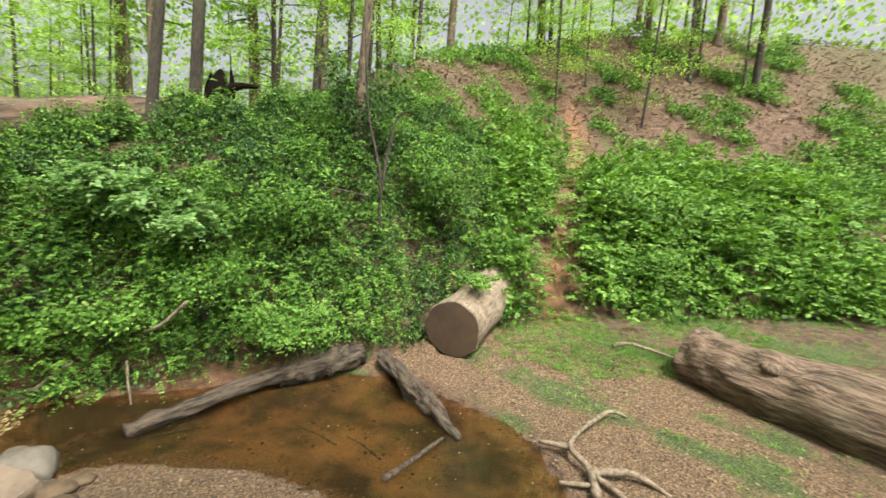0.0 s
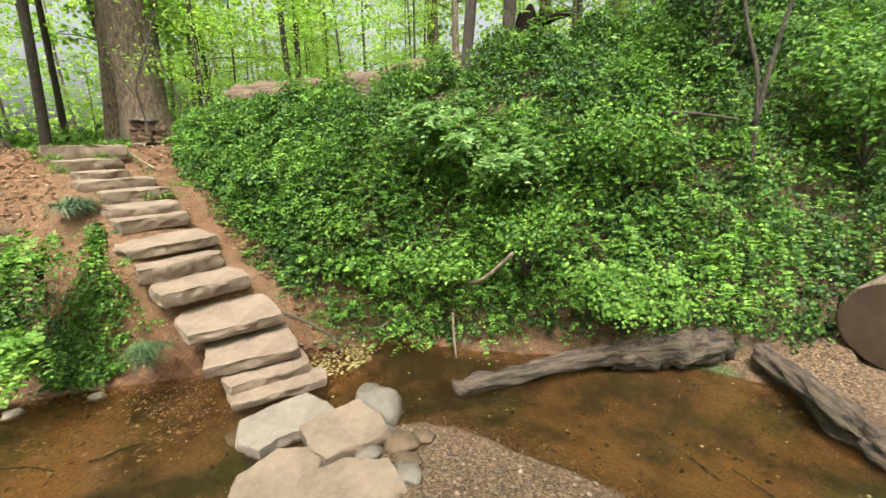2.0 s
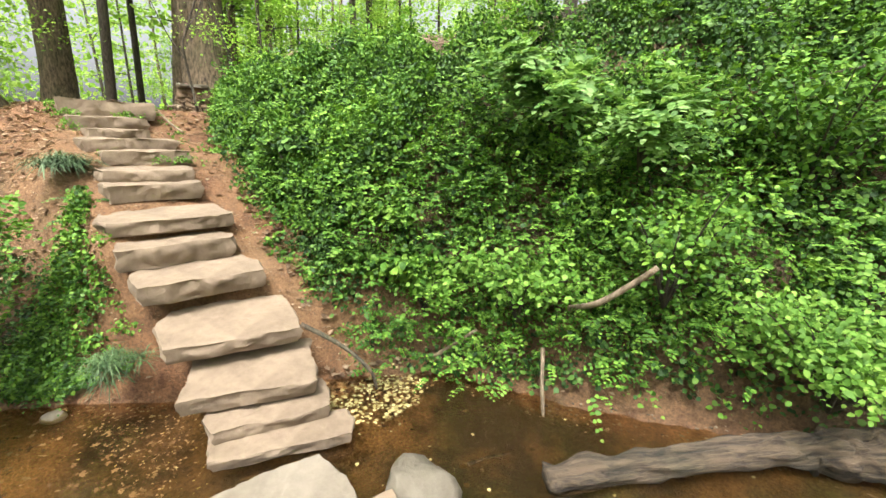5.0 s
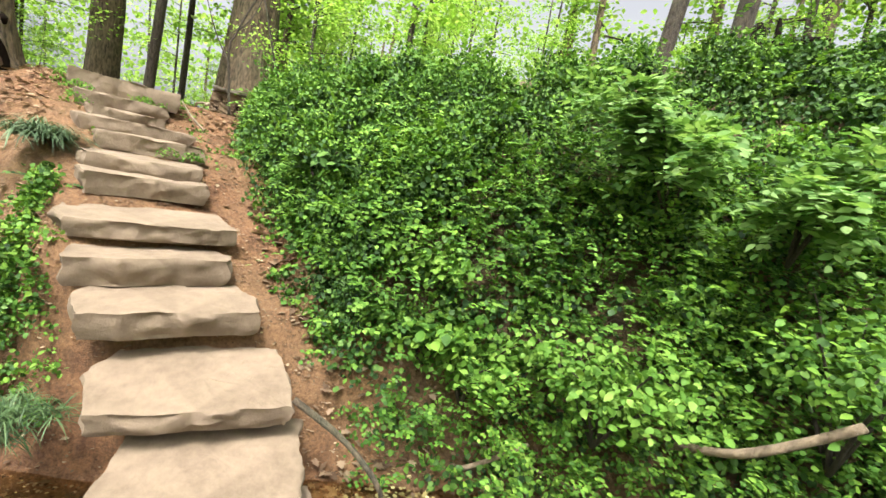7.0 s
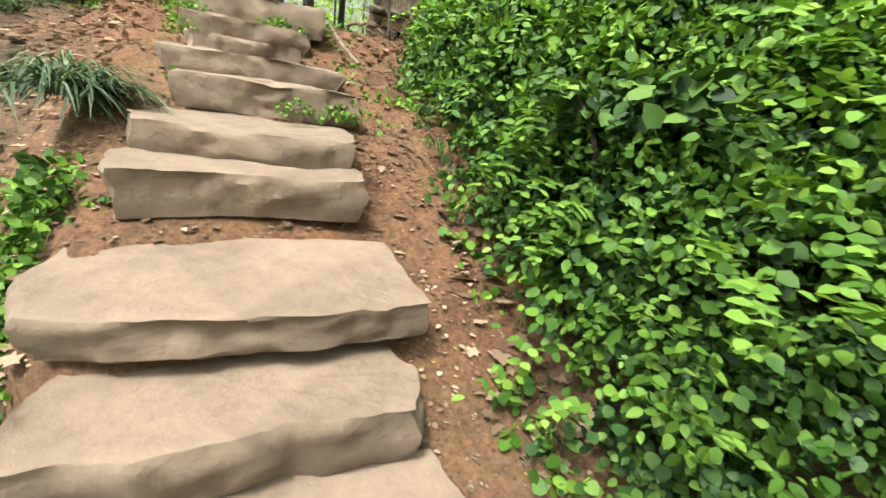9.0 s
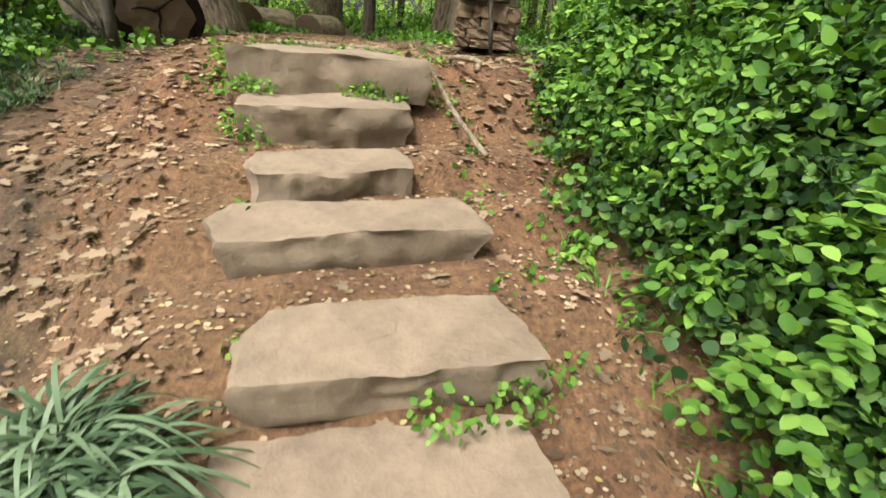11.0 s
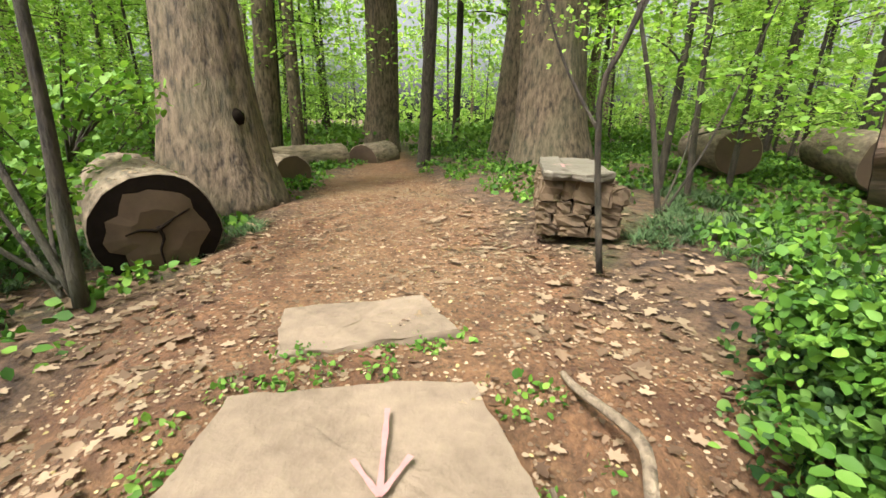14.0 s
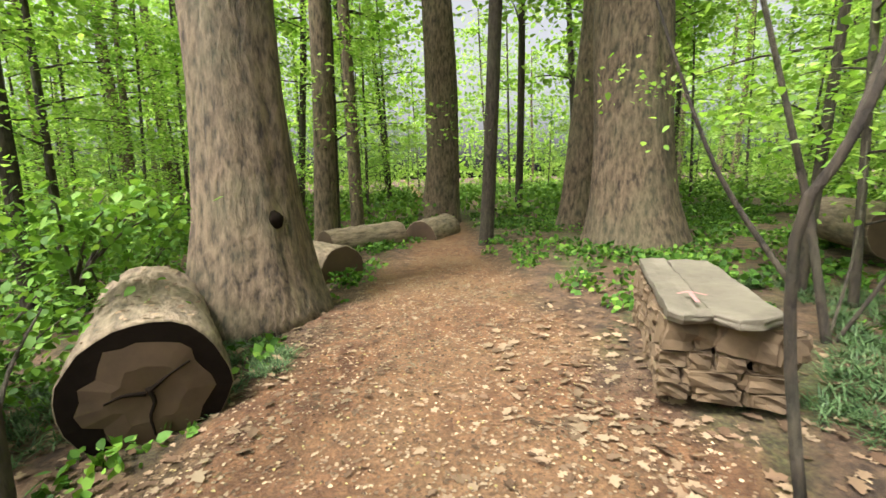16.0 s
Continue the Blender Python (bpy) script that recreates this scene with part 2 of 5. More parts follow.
# ---------------------------------------------------------------- the lie of the land
WATER = [(-5.7, 3.05), (-5.2, 3.9), (-4.95, 4.3), (-4.4, 4.9), (-3.4, 5.1), (-2.4, 5.55), (-1.1, 5.95), (-.2, 5.95), (.3, 5.45), (1.1, 4.9), (1.4, 4.3),
         (1.5, 3.6), (1.9, 2.6), (2.6, 1.2), (4, -1), (6, -4), (5, -4.5), (2.6, -1), (1.2, 1.4), (.3, 2.7), (-.4, 3.25), (-.9, 3.55), (-1.6, 3.8),
         (-2.5, 3.82), (-3.1, 3.72), (-3.5, 3.3), (-3.7, 2.4), (-4.2, 1.4), (-5.2, 0), (-6.5, -2.5), (-9, -7), (-14, -14), (-16, -13), (-11, -5), (-8.6, -1),
         (-7.1, 1.3), (-6.25, 2.45)]
YB_X = [-14, -9.2, -8.3, -7.4, -6.6, -5.4, -4.9, -4.4, -3.4, -2.4, -1.1, 0, 1, 3, 6, 12, 30]
YB_Y = [5.0, 4.85, 4.5, 4.2, 4.15, 4.1, 4.3, 4.8, 5.15, 5.65, 6.1, 7.0, 7.9, 8.6, 8.8, 8.4, 8]
# front x, top z at the front, left y, right y, depth, thickness, turn and forward tilt in degrees
STEPS = [
    (-9.60, 2.505, 3.20, 3.93, 0.44, 0.13, 4, -1), (-8.73, 2.49, 2.99, 3.90, 0.60, 0.21, -5, 0), (-8.47, 2.29, 3.02, 3.78, 0.40, 0.20, -2, 3),
    (-8.00, 2.14, 3.08, 3.68, 0.27, 0.14, 3, 3), (-7.66, 2.04, 2.96, 3.84, 0.28, 0.16, -4, 3), (-7.16, 1.93, 3.03, 3.76, 0.30, 0.14, -8, 3),
    (-6.80, 1.76, 2.92, 3.68, 0.36, 0.14, -9, 4), (-6.60, 1.65, 2.93, 3.66, 0.36, 0.15, -2, 4), (-6.16, 1.40, 2.76, 3.70, 0.42, 0.12, -6, 7),
    (-5.94, 1.22, 2.80, 3.64, 0.36, 0.17, -4, 5), (-5.58, 1.00, 2.83, 3.68, 0.46, 0.16, -10, 8), (-5.16, 0.65, 2.80, 3.74, 0.56, 0.13, -19, 10),
    (-4.85, 0.38, 2.78, 3.66, 0.56, 0.13, -27, 9), (-4.67, 0.21, 2.86, 3.66, 0.36, 0.13, -23, 6), (-4.50, 0.10, 2.78, 3.70, 0.28, 0.09, -27, 4),
]


def stair_profile():
    """Height of the clay along the stair: level with each slab's back, at the foot of its riser."""
    line = [(-14.0, 2.44), (-11.0, 2.44)]
    for k, (x, z, y0, y1, depth, thick, turn, tilt) in enumerate(STEPS):
        below = STEPS[k + 1][1] if k + 1 < len(STEPS) else -0.1
        line.append((x - depth * 0.72, z - 0.035 + 0.3 * depth * math.sin(radians(tilt))))
        line.append((x - 0.10, max(z - thick * 0.85, below - 0.02)))
    line.append((-4.3, -0.08))
    return zip(*sorted(line))


STEP_X, STEP_Z = (list(v) for v in stair_profile())


def water_distance(x, y):
    """Distance from the water's edge, negative in the stream."""
    best, inside = np.full(x.shape, 1e9), np.zeros(x.shape, bool)
    for (ax, ay), (bx, by) in zip(WATER, WATER[1:] + WATER[:1]):
        ex, ey = bx - ax, by - ay
        t = np.clip(((x - ax) * ex + (y - ay) * ey) / (ex * ex + ey * ey), 0, 1)
        best = np.minimum(best, np.hypot(x - ax - t * ex, y - ay - t * ey))
        cross = (ay > y) != (by > y)
        inside ^= cross & (x < ex * (y - ay) / (ey if ey else 1e-9) + ax)
    return np.where(inside, -best, best)


def smooth(a, b, v):
    t = np.clip((v - a) / (b - a), 0, 1)
    return t * t * (3 - 2 * t)


def wave(x, y, s, seed=0):
    return (np.sin(x * s + seed) * np.cos(y * s * 1.13 + seed * 1.7) + 0.5 * np.sin(x * s * 2.3 + y * s * 1.9 + seed)) / 1.5


def west(x, y):
    stairs = np.interp(x, STEP_X, STEP_Z)
    d = water_distance(x, y)
    left = np.interp(d, [0, .2, .45, .8, 1.2, 1.7, 2.3, 3, 4.5], [.02, .08, .36, .9, 1.45, 1.9, 2.15, 2.3, 2.36])
    left = np.minimum(left, np.maximum(stairs + 0.12, 0.5)) - 0.05 * np.clip(1.0 - y, 0, 8)
    return left + (stairs - left) * smooth(2.35, 2.85, y)


def toe(x):
    yb = np.interp(x, YB_X, YB_Y)
    w = west(x, yb)
    return np.where(x < -4.9, w, np.interp(x, [-4.9, -4.4, 0, 3, 8], [0.05, 0.06, 0.12, 0.3, 0.5]))


def land(x, y):
    x, y = np.asarray(x, float), np.asarray(y, float)
    d = water_distance(x, y)
    yb = np.interp(x, YB_X, YB_Y)
    zt = toe(x)
    zp = np.interp(x, [-12, -9.2, -8.4, -7, -5.5, -4.5, -2, 1, 4, 9], [2.58, 2.55, 2.62, 2.72, 2.95, 3.5, 3.9, 3.9, 3.6, 3.6])
    width = np.interp(x, [-10, -8.5, -7, -5.5, -4.5, -2, 1, 4, 9], [1.5, 0.9, 1.3, 2.5, 3.2, 3.4, 4.2, 5.5, 6])
    slope = np.interp(x, [-9, -6, -4.5, -2, 0, 3, 5], [0.01, 0.04, 0.14, 0.46, 0.57, 0.72, 0.78])
    r = np.clip(y - yb, 0, None)
    u = np.clip(r / width, 0, 1)
    bank = zt + (zp - zt) * (1 - (1 - u) ** 1.6) + slope * np.clip(np.minimum(r, np.interp(x, [-6, -2, 0, 4, 10], [8, 9, 11, 13.5, 17])) - width, 0, None)
    e = np.clip(d, 0, None)
    near = np.minimum(0.02 + 0.07 * e + 0.15 * e * e, 1.7)
    east = 0.03 + 0.07 * e
    east = np.minimum(east, 0.6)
    flat = np.where((x > 0.2) & (y > 3.2 - 1.2 * np.clip(x - 1.2, 0, 9)) & (d >= 0), east, near)
    left_side = x < np.interp(y, [-14, -5, -1, 1.3, 2.45, 3.2, 5], [-15, -10, -7.8, -6, -5, -4.6, -4.6])
    flat = np.where(left_side, west(x, y), flat)
    z = np.where(y > yb, bank, np.minimum(flat, np.where(left_side, 9, flat)))
    edge = smooth(0, 0.28, d)
    out = 0.015 + (z - 0.015) * np.where(y > yb, np.maximum(edge, 0.2), edge)
    bed = -0.03 - 0.2 * smooth(0, 0.9, -d)
    z = np.where(d > 0, out, bed)
    return z + 0.02 * wave(x, y, 3.1) * smooth(0, 0.4, np.abs(d)) + 0.012 * wave(x, y, 8.7, 2)


def land_at(x, y):
    return float(land(np.array([x]), np.array([y]))[0])


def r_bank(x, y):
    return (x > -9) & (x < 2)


def build_ground():
    xs = np.concatenate([-np.geomspace(14, 400, 26)[::-1][:-1], np.arange(-14, 7, 0.075), np.geomspace(7, 400, 28)])
    ys = np.concatenate([-np.geomspace(3, 400, 26)[::-1][:-1], np.arange(-3, 11, 0.075), np.geomspace(11, 400, 28)])
    X, Y = np.meshgrid(xs, ys, indexing='ij')
    Z = land(X, Y)
    nx, ny = X.shape
    idx = np.arange(nx * ny).reshape(nx, ny)
    quads = np.stack([idx[:-1, :-1], idx[1:, :-1], idx[1:, 1:], idx[:-1, 1:]], -1).reshape(-1, 4)
    me = bpy.data.meshes.new("ground")
    me.vertices.add(nx * ny)
    me.vertices.foreach_set("co", np.stack([X, Y, Z], -1).astype(np.float32).ravel())
    me.loops.add(quads.size)
    me.loops.foreach_set("vertex_index", quads.astype(np.int32).ravel())
    me.polygons.add(len(quads))
    me.polygons.foreach_set("loop_start", np.arange(len(quads), dtype=np.int32) * 4)
    me.polygons.foreach_set("use_smooth", np.ones(len(quads), bool))
    me.update(calc_edges=True)
    # kinds of cover: bare clay, moss and grass, gravel
    d = water_distance(X, Y)
    trail = np.interp(X, [-30, -20, -16, -13, -10, -6, -4.6], [4.6, 4.6, 4.3, 4.0, 3.6, 3.4, 3.5])
    half = np.interp(X, [-30, -16, -13, -10, -8, -5], [0.5, 0.6, 0.9, 1.3, 1.2, 0.9])
    clay = smooth(1.25, 0.8, np.abs(Y - trail) / half + 0.25 * wave(X, Y, 4)) * (X < -4.6)
    gully = np.abs(X - np.interp(Y, [8, 9, 11, 14, 17], [2.4, 2.8, 3.3, 4.6, 5.2]))
    clay = np.maximum(clay, smooth(0.6, 0.1, gully + 0.3 * wave(X, Y, 5)) * (Y > 8) * (Y < 17))
    clay = np.maximum(clay, smooth(0.45, 0.1, d) * (X < -2) * (d > 0) * 0.55)
    clay = np.maximum(clay, (d <= 0) * 0.8)
    gravel = smooth(0.05, 0.3, d) * smooth(4, 2.2, d) * (Y < np.interp(X, YB_X, YB_Y)) * (X > -4.4)
    gravel = np.maximum(gravel, smooth(-0.35, 0.0, d) * 0.7 * (X > -3.6) * (X < -0.4) * (Y < 4.4))
    green = smooth(0.1, 0.7, wave(X, Y, 1.9, 4) + wave(X, Y, 5.3, 1) * 0.6) * (1 - clay) * (1 - gravel * (X < 0.4))
    # bank moss thinned to darker litter, standing in for shade between the leaves
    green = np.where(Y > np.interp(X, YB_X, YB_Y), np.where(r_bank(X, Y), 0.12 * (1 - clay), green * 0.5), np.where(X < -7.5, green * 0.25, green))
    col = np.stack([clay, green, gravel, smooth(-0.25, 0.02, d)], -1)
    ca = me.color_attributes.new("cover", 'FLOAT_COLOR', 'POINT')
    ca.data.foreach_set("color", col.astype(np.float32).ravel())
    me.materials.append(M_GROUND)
    ob = new("ground", me)
    return tagged(ob, "reddish clay forest floor with leaf litter and gravel", "ground", kind="structure")


build_ground()
water = mesh_object("water", [(x, y, 0.0) for x, y in
                              [(-22, -20), (8, -20), (8, 6.3), (-22, 6.3)]], [(0, 1, 2, 3)], M_WATER)
tagged(water, "shallow brown stream water over orange sand", "water", kind="structure")


# ---------------------------------------------------------------- stone slabs
def slab_mesh(name, length, depth, thick, seed, mat, taper=0.05, rough=1.0, oval=0.0):
    """A split flat stone: length along y, depth along -x, its top at z 0, front edge at x 0."""
    r = random.Random(seed)
    corners = []
    for x, y in ((0.5, -0.5), (0.53, -0.2), (0.52, 0.15), (0.5, 0.5), (0.05, 0.53), (-0.5, 0.47), (-0.52, 0.0), (-0.48, -0.48), (0.0, -0.53)):
        keep = 1 - oval * max(0.0, math.hypot(x, y) - 0.5) / math.hypot(x, y)
        corners.append(Vector(((x * keep + r.uniform(-.055, .055) * rough) * depth, (y * keep + r.uniform(-.04, .04) * rough) * length)))
    per, outline = 11, []
    for k, p in enumerate(corners):
        q = corners[(k + 1) % len(corners)]
        out = Vector((q.y - p.y, p.x - q.x)).normalized()
        for s in range(per):
            o = p.lerp(q, s / per)
            chip = 0.016 * noise.noise((o.x * 7 + seed, o.y * 7, 0.3)) + 0.008 * noise.noise((o.x * 21, o.y * 21 + seed, 1.3))
            o = o + out * (chip * rough)
            outline.append((o.x, o.y))
    n = len(outline)

    def top(px, py):
        flake = noise.noise((px * 3.2 + seed, py * 3.2, 5.1))
        step = 0.005 * rough * math.floor(flake * 3)
        return step + 0.010 * noise.noise((px * 4, py * 4, seed)) + 0.004 * noise.noise((px * 17, py * 17, seed))

    profile = [(-1.0, 0.03), (-0.82, 0.014), (-0.64, 0.004), (-0.48, 0.0), (-0.34, 0.002), (-0.2, 0.0), (-0.08, 0.004), (0.0, 0.014)]
    verts, faces = [], []
    for j, (f, inset) in enumerate(profile):
        for k, (x, y) in enumerate(outline):
            split = 0.036 * noise.noise((x * 4 + seed, y * 4, f * 1.3)) + 0.016 * noise.noise((x * 13, y * 13 + seed, f * 3))
            m = 1 - (inset + ((split + 0.008) * rough if 0 < j < len(profile) - 1 else 0)) / max(math.hypot(x, y), 0.05)
            z = f * thick * (1 + 0.25 * noise.noise((x * 3, y * 3, seed)) if j else 1) + top(x, y) * (1 + f)
            verts.append((x * m - depth / 2, y * m, z))
    for j in range(len(profile) - 1):
        for k in range(n):
            q = (k + 1) % n
            faces.append((j * n + k, j * n + q, (j + 1) * n + q, (j + 1) * n + k))
    prev = (len(profile) - 1) * n
    for f in (0.92, 0.8, 0.66, 0.5, 0.34, 0.17):
        start = len(verts)
        for k, (x, y) in enumerate(outline):
            px, py = x * f, y * f
            verts.append((px - depth / 2, py, top(px, py)))
        for k in range(n):
            q = (k + 1) % n
            faces.append((prev + k, prev + q, start + q, start + k))
        prev = start
    verts.append((-depth / 2, 0, top(0, 0)))
    for k in range(n):
        faces.append((prev + k, prev + (k + 1) % n, len(verts) - 1))
    faces.append(tuple(range(n))[::-1])
    ob = mesh_object(name, verts, faces, mat)
    ob.data.set_sharp_from_angle(angle=radians(38))
    return ob


for i, (x, z, y0, y1, depth, thick, turn, tilt) in enumerate(STEPS):
    s = slab_mesh("stone_step", y1 - y0, depth, thick, i * 3 + 1, M_STONE)
    s.matrix_world = pose(x, (y0 + y1) / 2, z, 0, 0, turn) @ pose(0, 0, 0, 0, tilt, 0)
    tagged(s, "flat worn sandstone slab set into the clay slope as a step", "stone step", "steps of the woodland stair")

# stones across the stream: centre, size, top, tilt
STONES = [
    (-4.13, 3.02, 0.09, 0.78, 0.46, 0.16, -3, 4, -9), (-3.44, 3.05, 0.23, 0.60, 0.52, 0.17, 0, 5, -16), (-3.46, 2.42, 0.19, 0.68, 0.52, 0.2, 2, 3, 18),
    (-2.88, 2.55, 0.26, 0.74, 0.66, 0.22, -2, 3, -40), (-2.35, 2.2, 0.36, 0.6, 0.50, 0.2, 0, 0, -40),
]
for i, (x, y, z, length, depth, thick, tx, ty, turn) in enumerate(STONES):
    s = slab_mesh("stepping_stone", length, depth, thick, 70 + i * 5, M_STONE if i else M_GREY, 0.1, 1.1, 0.25 + 0.4 * (i > 1))
    s.matrix_world = pose(x, y, z, tx, ty, turn) @ Matrix.Translation((depth / 2, 0, 0))
    tagged(s, "broad pale flat stone lying in the stream crossing", "stepping stone", "stones across the stream")


def rock(name, at, size, seed, mat, label):
    bm = bmesh.new()
    bmesh.ops.create_icosphere(bm, subdivisions=3, radius=1)
    for v in bm.verts:
        n = noise.noise(v.co * 1.1 + Vector((seed, 0, 0))) * 0.35 + abs(noise.noise(v.co * 2.4 + Vector((0, seed, 0)))) * 0.3 + noise.noise(v.co * 7) * 0.04
        v.co *= 1 + n
        v.co = Vector((v.co.x * size[0], v.co.y * size[1], v.co.z * size[2]))
    me = bpy.data.meshes.new(name)
    bm.to_mesh(me)
    bm.free()
    for p in me.polygons:
        p.use_smooth = True
    me.materials.append(mat)
    ob = new(name, me)
    ob.location = at
    return tagged(ob, label, "rock")


rock("boulder", (-3.58, 3.62, 0.06), (0.24, 0.17, 0.15), 3, M_CAP, "rounded grey boulder standing in shallow water")
for i, (x, y, r) in enumerate([(-3.05, 3.28, .14), (-3.2, 3.05, .12), (-2.85, 3.1, .1), (-3.3, 3.35, .11), (-2.95, 3.45, .09), (-2.72, 2.95, .11), (-4.05, 2.75, .12), (-4.5, 2.75, .1)]):
    rock("cobble", (x, y, land_at(x, y) + r * 0.3), (r, r * 0.8, r * 0.45), 10 + i, M_CAP if i % 2 else M_BENCH, "small brown stone at the water's edge")


# ---------------------------------------------------------------- logs
def log_thing(name, label, points, radii, bark, sawn=0, rough=0.12, seed=0, sides=20, rot=False, category="log"):
    """A felled trunk along points; sawn: 1 for a cut face at its first end, 2 for both."""
    base = thing(name, label, category)
    rows = 36
    pts = bezier(points, rows)
    rad = [float(np.interp(i / (rows - 1), np.linspace(0, 1, len(radii)), radii)) for i in range(rows)]
    v, f = tube(pts, rad, sides, rough, seed)
    # the body's own z axis runs along the log, as the bark's grain does
    m = Matrix.Translation(pts[0]) @ (pts[-1] - pts[0]).to_track_quat('Z', 'Y').to_matrix().to_4x4()
    inv = m.inverted()
    body = mesh_object("bark", [inv @ q for q in v], f, bark)
    body.matrix_world = m
    under(body, base)
    ends = [(pts[0], pts[0] - pts[1], 0)] if sawn else []
    if sawn > 1:
        ends.append((pts[-1], pts[-1] - pts[-2], rows - 1))
    for p, d, row in ends:
        d = d.normalized()
        ring = [Vector(q) for q in v[row * sides:(row + 1) * sides]]
        for nm, scale, off, mat, lab in ((("rotten_rim", 0.985, 0.004, M_ROT_GAP, "black rotten ring"), ("sawn_face", 0.74, 0.016, M_SAWN, "brown sawn heartwood")) if rot
                                         else (("sawn_face", 0.96, 0.006, M_SAWN, "brown sawn wood"),)):
            out = [p + (q - p) * (scale + (0.2 * noise.noise((k * 0.55, seed, 4)) if scale < 0.9 else 0)) + d * off for k, q in enumerate(ring)]
            vs = [tuple(q) for q in out] + [tuple(p + (q - p) * 0.55 + d * (off + 0.004)) for q in out] + [tuple(p + d * (off + 0.004))]
            fs = [(k, (k + 1) % sides, sides + (k + 1) % sides, sides + k) for k in range(sides)]
            fs += [(sides + k, sides + (k + 1) % sides, 2 * sides) for k in range(sides)]
            under(mesh_object(nm, vs, fs, mat, False), base, lab)
        if rot:
            side = d.cross(Vector((0, 0, 1))).normalized()
            r = rad[row]
            for nm, line in (("crack", [(0.02, 0.1), (-0.04, -0.12), (0.03, -0.32), (0.0, -0.6)]), ("crack", [(0, 0.05), (-0.25, 0.22), (-0.5, 0.35)]), ("crack", [(0.04, 0.02), (0.3, 0.06), (0.5, 0.0)])):
                line = [p + side * (a * r) + Vector((0, 0, 1)) * (b * r) + d * 0.026 for a, b in line]
                cv, cf = tube(bezier(line, 9), [0.014 * (1 - 0.08 * k) for k in range(9)], 5)
                under(mesh_object(nm, cv, cf, M_ROT_GAP), base, "dark split in the wood")
    return base


log_thing("sawn_log", "thick sawn log with a black rotten rim beside the trail", [(-11.22, 2.28, 2.60), (-11.9, 1.92, 2.62), (-12.65, 1.52, 2.64)], [0.385, 0.38, 0.37], M_LOGBARK, 1, 0.06, 3, 28, True)
log_thing("cut_log", "short pale log lying beside the trail", [(-14.45, 2.84, 2.52), (-15.2, 2.15, 2.54)], [0.33, 0.31], M_LOGBARK, 2, 0.08, 5)
log_thing("cut_log", "long thin log behind the short one", [(-17.4, 3.5, 2.58), (-16.3, 2.3, 2.58)], [0.28, 0.26], M_LOGBARK, 2, 0.08, 6)
log_thing("cut_log", "round log with a brown sawn face at the trail edge", [(-17.6, 3.95, 2.46), (-18.8, 4.6, 2.5)], [0.36, 0.35], M_LOGBARK, 1, 0.06, 7)
log_thing("fallen_tree", "huge reddish rotting fallen trunk along the top of the bank", [(-10.0, 6.62, 3.30), (-7.6, 7.9, 3.42), (-4.7, 9.3, 3.95)], [0.39, 0.42, 0.40], M_REDLOG, 1, 0.3, 9, 48)
log_thing("fallen_log", "mossy log lying on the green plateau", [(-12.9, 8.7, 3.0), (-14.6, 9.6, 3.0)], [0.3, 0.28], M_LOGBARK, 2, 0.1, 11)
log_thing("fallen_log", "pale log among the ivy on the plateau", [(-11.3, 9.0, 3.0), (-13.2, 10.6, 3.05)], [0.33, 0.3], M_LOGBARK, 2, 0.1, 12)
log_thing("stream_log", "dark weathered log with one end in the stream", [(-3.14, 4.23, 0.02), (-2.7, 4.75, 0.07), (-2.1, 5.35, 0.16), (-1.6, 5.75, 0.2)], [0.075, 0.09, 0.095, 0.10], M_DRIFT, 0, 0.7, 15, 20)
log_thing("stream_log", "thick dark broken log at the water's edge", [(-1.95, 5.5, 0.12), (-1.4, 5.85, 0.2), (-0.95, 6.2, 0.24)], [0.12, 0.17, 0.15], M_DRIFT, 0, 0.6, 16, 20)
log_thing("driftwood", "grey cracked piece of driftwood on the bank", [(-0.62, 6.25, 0.2), (-0.1, 5.45, 0.12), (0.18, 5.05, 0.06), (0.5, 4.5, -0.03)], [0.09, 0.12, 0.09, 0.04], M_DRIFT, 0, 0.8, 17, 20)
log_thing("sawn_log", "fat mossy log with a brown sawn end on the mud", [(0.45, 6.62, 0.57), (0.95, 7.7, 0.66), (1.5, 9.0, 0.9)], [0.48, 0.46, 0.42], M_LOGBARK, 1, 0.08, 18, 28)
log_thing("bark_log", "massive log with deep furrowed pale bark on the grass", [(4.2, 6.25, 0.48), (5.0, 4.9, 0.5), (6.4, 2.6, 0.5)], [0.46, 0.52, 0.55], M_ROUGHLOG, 1, 0.24, 20, 56)
knot = rock("knot", (4.52, 5.1, 0.86), (0.12, 0.12, 0.07), 4, M_ROUGHLOG, "dark knot in furrowed bark")
del knot["category"]
knot.name = "branch_knot"
tagged(knot, "dark branch knot on the big furrowed log", "knot")

snag = thing("root_snag", "black charred upturned root of the fallen tree", "root")
